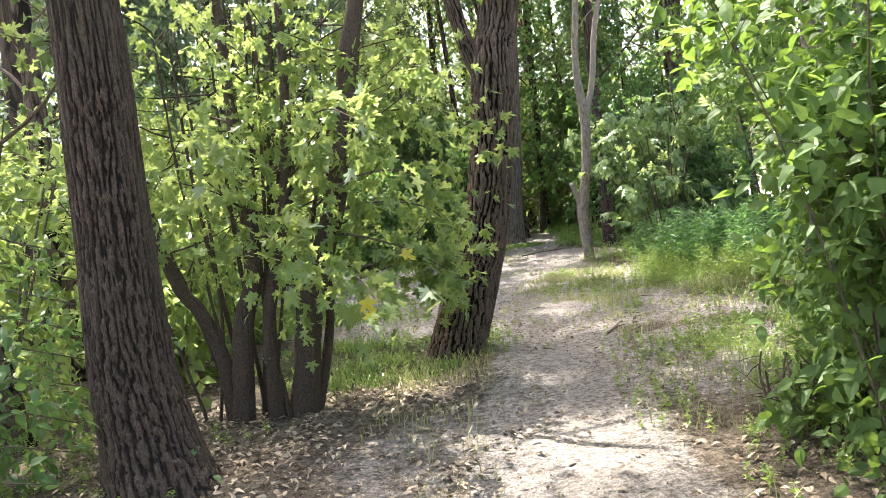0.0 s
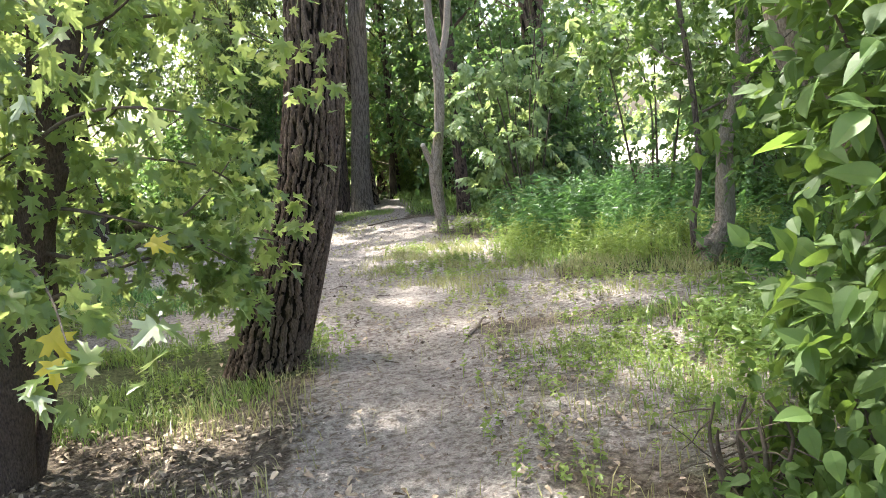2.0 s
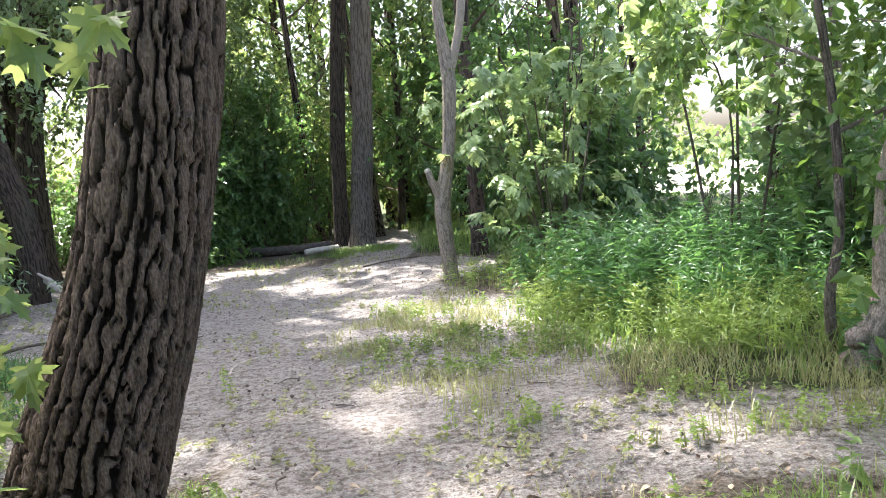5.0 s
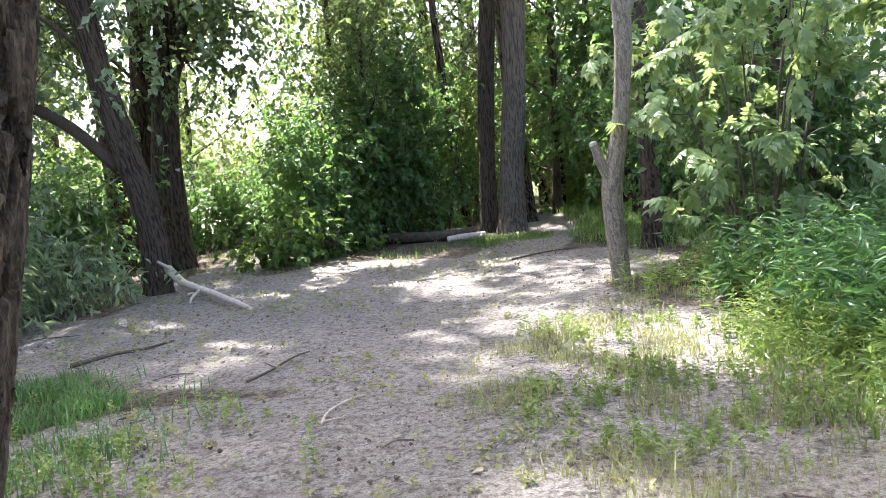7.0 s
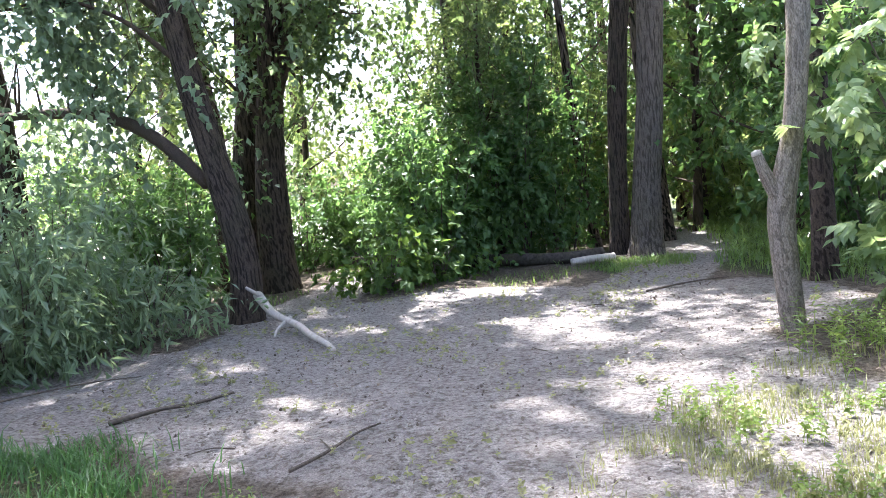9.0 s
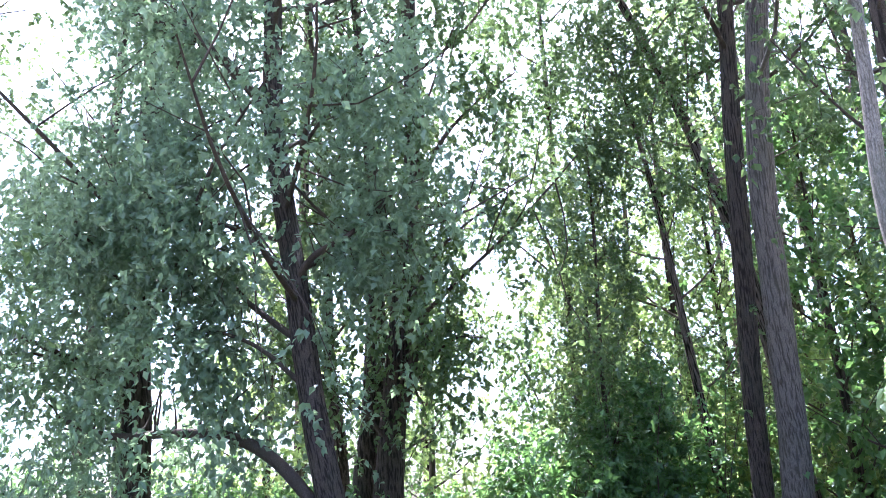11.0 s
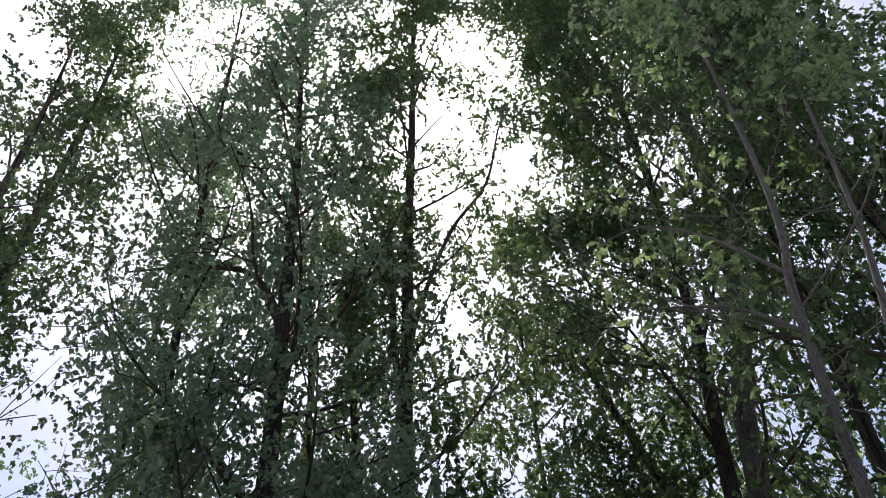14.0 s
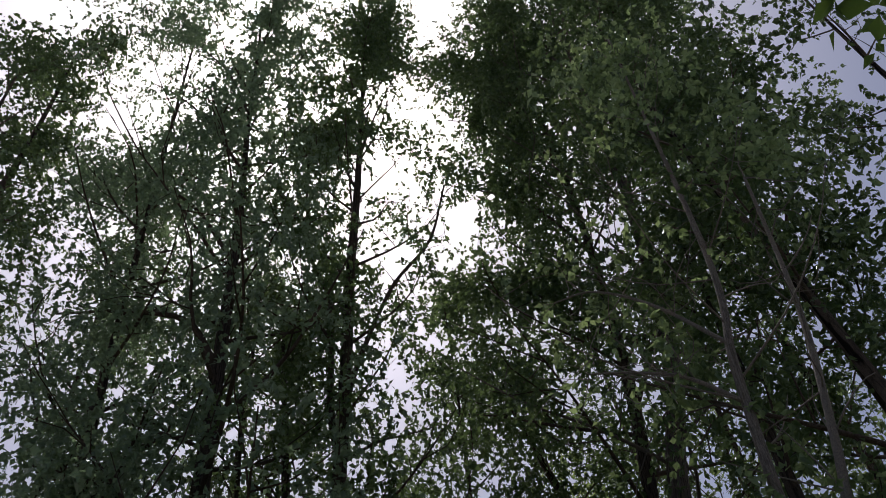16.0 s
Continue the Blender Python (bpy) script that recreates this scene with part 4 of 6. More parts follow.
# trees with y below 4 stay unseen, added to shade the walk's start
FAR = [(5.82, 17.56, 20, 0.13, -0.7, 20500), (6.39, 20.01, 27, 0.17, 0.3, 28000), (9.2, 17.8, 19, 0.15, 0.2, 9000), (5.58, 28.27, 22, 0.18, 0.3, 14000), (8.10, 25.55, 22, 0.2, -0.5, 12000), (0.27, 30.50, 18, 0.16, 0.5, 8000),
       (3.72, 32.05, 24, 0.2, -0.3, 6000), (-11.84, 23.76, 32, 0.25, -0.4, 21080), (-10.15, 28.55, 30, 0.22, 0.5, 10000), (13.71, 16.35, 13, 0.16, 0.5, 4960), (10.25, 31.93, 20, 0.2, 0.0, 9920),
       (-1.19, 32.67, 16, 0.15, 0.6, 8680), (1.85, 35.29, 20, 0.18, 0.2, 9920), (-12.6, 17.6, 31, 0.25, 0.4, 32000), (-10.2, 15.4, 24, 0.2, -0.3, 12000), (-2.1, 28.2, 24, 0.13, 0.4, 22000), (-8.24, 33.33, 20, 0.2, 0.2, 8680), (-1.3, 25.7, 9.5, 0.06, 0.2, 9000),
       (-4.4, 9.6, 10, 0.16, -0.4, 3100), (-6.6, 12.8, 12, 0.18, 0.3, 4340), (-3.4, 6.3, 9, 0.13, -0.6, 900), (6.6, 5.0, 9, 0.15, 0.6, 2480), (8.6, 9.0, 10, 0.17, 0.4, 3100),
       (-3.2, 0.4, 11, 0.2, 0.2, 2480), (3.6, -0.8, 11, 0.2, 0.3, 2480), (-0.5, -5.5, 12, 0.22, 0.2, 1200), (5.8, 2.0, 9, 0.14, -0.2, 1860), (-6, 3.5, 10, 0.15, 0, 2480),
       (8.0, 14.44, 8, 0.08, 0.3, 2480), (3.9, 29.5, 15, 0.14, 0.3, 9000), (4.8, 36, 22, 0.2, -0.2, 4000),
       (2.6, 38.5, 22, 0.2, 0.2, 6200), (7.2, 37, 22, 0.2, 0.1, 6200), (-14.5, 25, 28, 0.25, 0.2, 9920)]
# some far crowns take the lighter maple leaf colour in place of sunlight
for k, (x, y, h, r, bow, n) in enumerate(FAR):
    big = 0.16 if y < 4 or y > 24 else 0.135
    tree([(x, y, 0), (x + bow * 0.3, y, h * 0.2), (x + bow * 0.5, y + 0.2, h * 0.45), (x + bow, y + 0.3, h * 0.75), (x + bow * 1.2, y, h)], (r, r * 0.85, r * 0.7, r * 0.4, r * 0.1),
         "woodland tree with a dark trunk among undergrowth" if k % 2 else "woodland tree with a grey trunk among undergrowth", M_BARK_DARK if k % 2 else M_BARK, M_MAPLE if y > 25 and -3 < x < 2.3 and h < 20 else M_CROWN, n,
         big, 0.08 if y > 24 else 0.25, min(h * 0.2, 3.6), 17, relief=0.006, n_ridges=18, sides=14, steps=44, seed=80 + k, spread=0.35, sub=3, shape=TRI if y > 24 or y < 4 else KITE)


# low-crowned trees that close the wood behind the clearing; the lighter maple leaf colour paints sunlight on most
LOW = [(3.6, 28.0, 11, 0.5), (5.4, 30.2, 12.5, -0.4), (6.6, 26.8, 11, 0.3), (8.6, 29.5, 12, 0.4), (10.6, 26.4, 11, -0.3), (1.4, 31.0, 12.5, 0.3), 
       (-1.4, 30.6, 8.5, 0.3), (-2.4, 34.0, 8.5, -0.2), (12.0, 31.0, 13, 0.3), (5.0, 24.6, 8.0, 0.5), (-7.2, 31.0, 9, 0.2), (-9.6, 26.0, 9, 0.2)]
for k, (x, y, h, bow) in enumerate(LOW):
    tree([(x, y, 0), (x + bow * 0.4, y, h * 0.3), (x + bow * 0.7, y + 0.2, h * 0.6), (x + bow, y, h)], (0.12, 0.1, 0.07, 0.02), "low-crowned young tree in a wood of sunlit leaf colour", M_BARK_DARK, M_MAPLE if k % 3 or x < 2 else M_BUSH,
         6000, 0.23, 0.1, 2.6, 15, relief=0.004, n_ridges=14, sides=12, steps=30, seed=140 + k, spread=0.5, sub=3, top_reach=0.5, twig=0.7)


# ---------------------------------------------------------------- undergrowth
def shrub(name, base, label, leaf_mat, n_leaves, leaf, height, radius, stems=8, shape=KITE, bark=M_TWIG, low=0.15, hang=0.3, spread=0.2, lean=(0, 0), single=0, single_spot=None,
          thick=0.014, category="shrub", up=1.0, twig=0.45, clear=None):
    """A bush: stems fanning from its base, and leaves on twigs along them. single: how many leaves are objects of their own, the nearest to single_spot."""
    root = thing(name, (base[0], base[1], 0), label, category, "undergrowth")
    anchors = []
    for k in range(stems):
        turn = 2.4 * k + rng.random()
        out = radius * (0.35 + 0.65 * rng.random())
        h = height * (0.65 + 0.4 * rng.random())
        foot = np.array([base[0] + 0.12 * radius * math.cos(turn), base[1] + 0.12 * radius * math.sin(turn), -0.03])
        top = np.array([base[0] + out * math.cos(turn) + lean[0], base[1] + out * math.sin(turn) + lean[1], h])
        if clear is not None and not clear(top[0] - 0.15, top[1], top[2]):
            top = foot + (top - foot) * np.array([0.15, 0.15, 0.8])
        mid = foot * 0.5 + top * 0.5 + np.array([*rng.normal(0, 0.08 * radius, 2), height * 0.1])
        ln = [foot, mid, top]
        pieces = [tube(ln, (thick * (0.7 + 0.6 * rng.random()), thick * 0.35), 5, 9, cap=False)]
        c = smooth_line(ln, 16)
        first = int(16 * low)
        anchors += list(c[first + 1:])
        for q in range(4):
            a = c[int(rng.integers(first + 1, 15))]
            w = unit(rng.normal(0, 1, 3) * np.array([1, 1, 0.5]) + np.array([0, 0, 0.25]))
            s = limb_line(a, w, radius * (0.25 + 0.35 * rng.random()), 0.0, 0.2)
            pieces.append(tube(s, (thick * 0.35, thick * 0.12), 3, 4, cap=False))
            anchors += s[1:] + s[2:]
        part("stem", mesh_of("stem", *joined(pieces), bark), root)
    anchors = np.array(anchors)
    v, f = spray(anchors, n_leaves, leaf, spread, 8, twig, hang, up, shape=shape, outward=np.array([base[0], base[1], height * 0.4]), clear=clear)
    k = len(shape[0])
    n = len(v) // k
    own = np.zeros(n, dtype=bool)
    if single:
        centre = v.reshape(n, k, 3).mean(axis=1)
        order = np.argsort(np.linalg.norm(centre - np.array(single_spot), axis=1))[:single]
        own[order] = True
        single_leaves(v.reshape(n, k, 3)[own], shape, leaf_mat, root)
    rest = v.reshape(n, k, 3)[~own].reshape(-1, 3)
    m = n - int(own.sum())
    f = (shape[1][None] + (np.arange(m) * k)[:, None, None]).reshape(-1, 3)
    part("foliage", mesh_of("foliage", rest, f, leaf_mat, False), root, kind="stuff")
    return root


SHARED = {}


def single_leaves(blades, shape, leaf_mat, root):
    """Leaves as objects of their own on one shared mesh."""
    key = (id(shape), leaf_mat.name)
    if key not in SHARED:
        SHARED[key] = mesh_of("leaf", shape[0], shape[1], leaf_mat, False)
    tv = shape[0]
    tip = int(np.argmax(tv[:, 1]))
    foot = int(np.argmin(tv[:, 1] + 10 * np.abs(tv[:, 0])))
    wide = int(np.argmax(tv[:, 0]))
    for b in blades:
        want = np.stack([b[wide] - b[foot], b[tip] - b[foot]])
        have = np.stack([tv[wide] - tv[foot], tv[tip] - tv[foot]])
        size = float(np.linalg.norm(want[1]) / np.linalg.norm(have[1]))
        m3 = frame_of(want) @ frame_of(have).T
        ob = new("leaf", SHARED[key])
        ob.parent = root
        org = b[foot] - size * (m3 @ tv[foot])
        m = Matrix([[*(size * m3[r]), org[r]] for r in range(3)] + [[0, 0, 0, 1]])
        ob.matrix_parent_inverse = Matrix.Translation(-Vector(root.location))
        ob.matrix_basis = m


def frame_of(two):
    y = two[1] / np.linalg.norm(two[1])
    z = np.cross(two[0], y)
    z /= np.linalg.norm(z)
    return np.stack([np.cross(y, z), y, z], axis=1)


# the many-stemmed maple beside the path
def maple_clump():
    root = thing("maple_clump", (-1.3, 6.5, 0), "many-stemmed young maple with lobed sunlit leaves", "tree", "woodland trees")
    stems = [([(-1.18, 6.5, -0.1), (-1.03, 6.5, 0.75), (-0.86, 6.5, 1.24), (-0.72, 6.5, 1.6), (-0.58, 6.5, 2.1), (-0.45, 6.55, 2.8), (-0.3, 6.6, 3.4), (0.1, 6.8, 5.5)], 0.11, 0.03),
             ([(-1.66, 6.45, -0.1), (-1.57, 6.5, 0.73), (-1.42, 6.5, 1.22), (-1.45, 6.6, 2.5), (-1.5, 6.8, 4.2)], 0.085, 0.02),
             ([(-1.39, 6.45, -0.1), (-1.34, 6.45, 0.8), (-1.09, 6.45, 1.72), (-0.96, 6.5, 2.9), (-0.95, 6.6, 4.6)], 0.06, 0.015),
             ([(-1.72, 6.5, -0.1), (-1.77, 6.5, 0.5), (-1.9, 6.5, 0.9), (-2.05, 6.5, 1.15), (-2.3, 6.5, 2.0), (-2.5, 6.6, 3.2)], 0.065, 0.02),
             ([(-1.5, 6.6, -0.1), (-1.4, 6.7, 0.9), (-1.25, 6.8, 2.0), (-1.3, 7.0, 3.8)], 0.045, 0.012),
             ([(-1.3, 6.65, -0.1), (-1.15, 6.75, 0.8), (-1.2, 6.9, 2.0), (-1.1, 7.2, 3.9)], 0.04, 0.012),
             ([(-1.1, 6.62, -0.1), (-0.92, 6.7, 0.6), (-0.85, 6.8, 1.3), (-0.7, 7.0, 2.6)], 0.045, 0.012)]
    for k in range(11):
        fx, fy, turn = -1.95 + 0.085 * k, 6.42 + 0.3 * rng.random(), rng.normal(0, 0.16)
        stems.append(([(fx, fy, -0.1), (fx + turn + 0.1 * (k - 5) * 0.3, fy + 0.05, 0.8), (fx + 2 * turn + 0.1 * (k - 5), fy + 0.15, 1.9), (fx + 2.4 * turn + 0.15 * (k - 5), fy + 0.3, 3.2)], 0.014 + 0.02 * rng.random(), 0.008))
    anchors = []
    for ln, a, b in stems:
        pieces = [tube(ln, (a, (a + b) * 0.55, b), 20 if a > 0.036 else 8, 90 if a > 0.036 else 30, 0.008, 12, int(a * 1000), 0.12, 0.15)]
        c = smooth_line(ln, 20)
        twigs = []
        for q in range(7 if a > 0.036 else 3):
            p = c[int(rng.integers(8, 20))]
            w = unit(rng.normal(0, 1, 3) * np.array([1, 1, 0.4]) + np.array([0.0, -0.1, 0.2]))
            s = limb_line(p, w, 0.5 + 0.6 * rng.random(), 0.1, 0.2)
            twigs.append(mesh_of("twig", *tube(s, (0.009, 0.003), 5, 8, cap=False), M_BARK_DARK))
            anchors += s[1:]
        part("stem", mesh_of("stem", *joined(pieces), M_BARK_DARK), root)
        for me in twigs:
            part("twig", me, root)
    # long low branches that reach towards the path, with leaves in sprays
    reach = [[(-0.95, 6.5, 1.0), (-0.7, 5.9, 1.15), (-0.45, 5.3, 1.1), (-0.3, 4.9, 0.98)], [(-0.8, 6.5, 1.4), (-0.55, 6.4, 1.35), (-0.2, 6.5, 1.2), (0.12, 6.6, 0.98)],
             [(-0.6, 6.5, 2.05), (-0.2, 6.6, 2.3), (0.2, 6.9, 2.3), (0.6, 7.1, 2.1)], [(-0.75, 6.5, 1.55), (-0.4, 6.7, 1.6), (0.0, 7.0, 1.5), (0.3, 7.2, 1.2)],
             [(-1.0, 6.45, 1.9), (-0.8, 6.0, 2.2), (-0.55, 5.6, 2.25), (-0.3, 5.3, 2.1)],
             [(-1.3, 6.4, 1.3), (-1.2, 6.0, 1.5), (-1.05, 5.6, 1.45), (-0.9, 5.3, 1.3)], [(-1.5, 6.5, 1.5), (-1.5, 6.1, 1.9), (-1.4, 5.7, 2.1), (-1.2, 5.4, 2.05)],
             [(-0.6, 6.5, 2.0), (-0.5, 6.8, 2.6), (-0.2, 7.2, 2.9), (0.1, 7.5, 2.9)], [(-0.9, 6.5, 1.2), (-0.5, 6.5, 1.1), (-0.1, 6.9, 1.3), (0.2, 7.3, 1.65)],
             [(-0.9, 6.5, 1.6), (-0.5, 6.2, 1.8), (-0.1, 6.2, 1.8), (0.3, 6.5, 1.65)],
             [(-0.9, 6.5, 0.9), (-0.4, 6.6, 1.05), (0.1, 6.8, 1.1), (0.42, 7.0, 1.0)], [(-0.7, 6.5, 1.7), (-0.3, 6.4, 2.3), (0.05, 6.4, 2.6), (0.35, 6.6, 2.5)]]
    near = []
    for ln in reach:
        part("branch", mesh_of("branch", *tube(ln, (0.012, 0.003), 6, 18), M_TWIG), root)
        c = smooth_line(ln, 14)
        near += list(c[4:]) + list(c[9:])
    near = np.array(near)
    k = len(MAPLE[0])
    v, f = spray(near, 1700, 0.11, 0.1, 5, 0.26, 0.35, 0.9, open_sky=False, shape=MAPLE)
    blades = v.reshape(-1, k, 3)
    order = np.argsort(blades.mean(axis=1)[:, 1])[:420]
    order = np.concatenate([rng.permutation(order), np.argsort(blades.mean(axis=1)[:, 1])[420:]])
    single_leaves(blades[order[:230]], MAPLE, M_MAPLE, root)
    # these leaves are coloured pale as undersides and sun glints
    single_leaves(blades[order[230:290]], MAPLE, M_MAPLE_PALE, root)
    rest = blades[order[290:]]
    v2, f2 = spray(np.array(anchors), 3500, 0.104, 0.26, 6, 0.34, 0.35, 0.8, open_sky=False, shape=MAPLE, clear=lambda x, y, z: (np.hypot(x + 0.203 * z - 0.75, y - 0.408 * z - 4.85) > 0.75) & (np.hypot(x + 0.203 * z - 0.8, y - 0.408 * z - 6.5) > 0.42))
    v2 = np.vstack([rest.reshape(-1, 3), v2])
    n = len(v2) // k
    f2 = (MAPLE[1][None] + (np.arange(n) * k)[:, None, None]).reshape(-1, 3)
    part("foliage", mesh_of("foliage", v2, f2, M_MAPLE, False), root, kind="stuff")
    p = np.array([(-0.42, 5.12, 0.99), (-0.2, 5.95, 1.2), (-0.38, 4.98, 0.92)])
    v3, _ = leaves(p, np.array([(0.5, -0.3, -0.7), (0.7, -0.2, -0.3), (0.2, -0.6, -0.6)]), np.array([(0.1, -0.8, 0.5), (0, -0.6, 0.8), (0.3, -0.7, 0.5)]), np.array([0.12, 0.12, 0.1]), MAPLE)
    single_leaves(v3.reshape(-1, k, 3), MAPLE, M_MAPLE_YELLOW, root)


maple_clump()

# broad-leaved bush on the other side of the path, kept back from it by the tread
def off_path(x, y, z):
    return x > 1.4 + (0.38 + 0.4 * np.clip(z / 0.6, 0, 1)) * np.clip(y - 3.7, 0, 9) - 0.4 * np.clip((z - 1.75) / 0.4, 0, 1) + 0.1 * np.sin(9 * z + 5 * y)


shrub("leafy_bush", (2.45, 3.6), "dense bush with broad bright green leaves beside the path", M_BROAD, 6800, 0.09, 2.1, 0.9, 14, OVAL, thick=0.008, hang=0.18, spread=0.16, single=240,
      single_spot=(1.4, 3.2, 1.2), up=0.9, clear=off_path)
shrub("leafy_bush", (2.5, 4.7), "low leafy bush at the edge of the path", M_BROAD, 3200, 0.09, 1.05, 0.8, 11, OVAL, thick=0.007, hang=0.15, spread=0.14, single=120, single_spot=(1.5, 4.4, 0.5), up=0.9, clear=off_path)
shrub("leafy_bush", (2.85, 4.3), "tall leafy bush overhanging the path", M_BROAD, 3400, 0.092, 2.8, 1.0, 10, OVAL, thick=0.009, low=0.45, hang=0.15, spread=0.2, lean=(-0.35, 0), single=60,
      up=0.9, single_spot=(1.7, 4.1, 1.9), clear=off_path)
shrub("leafy_bush", (2.1, 3.7), "bush whose top hangs over the path", M_BROAD, 1900, 0.092, 2.75, 0.7, 7, OVAL, thick=0.008, low=0.66, hang=0.2, spread=0.17, lean=(-0.55, -0.1), up=0.9, clear=off_path)
shrub("leafy_bush", (2.05, 4.9), "low leafy plants spreading onto the path", M_BROAD, 900, 0.1, 0.5, 0.6, 8, OVAL, hang=0.1, spread=0.1, up=1.9, clear=off_path)
shrub("leafy_bush", (3.4, 5.4), "leafy bush under a bent tree", M_BROAD, 1500, 0.1, 1.2, 0.9, 9, OVAL, spread=0.16, clear=off_path)

# compound-leaved shrubs, sunlit, behind the tall herbs
shrub("elder_shrub", (4.5, 15.75), "sunlit shrub with pale compound leaves", M_ELDER, 900, 0.3, 3.4, 1.3, 12, FROND, low=0.1, hang=0.35, spread=0.2, lean=(-0.1, -0.2), thick=0.02, up=2.4)
shrub("elder_shrub", (5.63, 12.96), "leafy shrub with drooping compound leaves", M_ELDER, 480, 0.32, 3.7, 1.5, 4, FROND, low=0.74, hang=0.2, spread=0.22, lean=(-0.2, -0.5), thick=0.02, up=2.4)
shrub("elder_shrub", (5.16, 17.04), "dark leafy shrub behind tall herbs", M_BUSH, 4000, 0.18, 4.0, 1.5, 12, KITE, spread=0.25, thick=0.02)

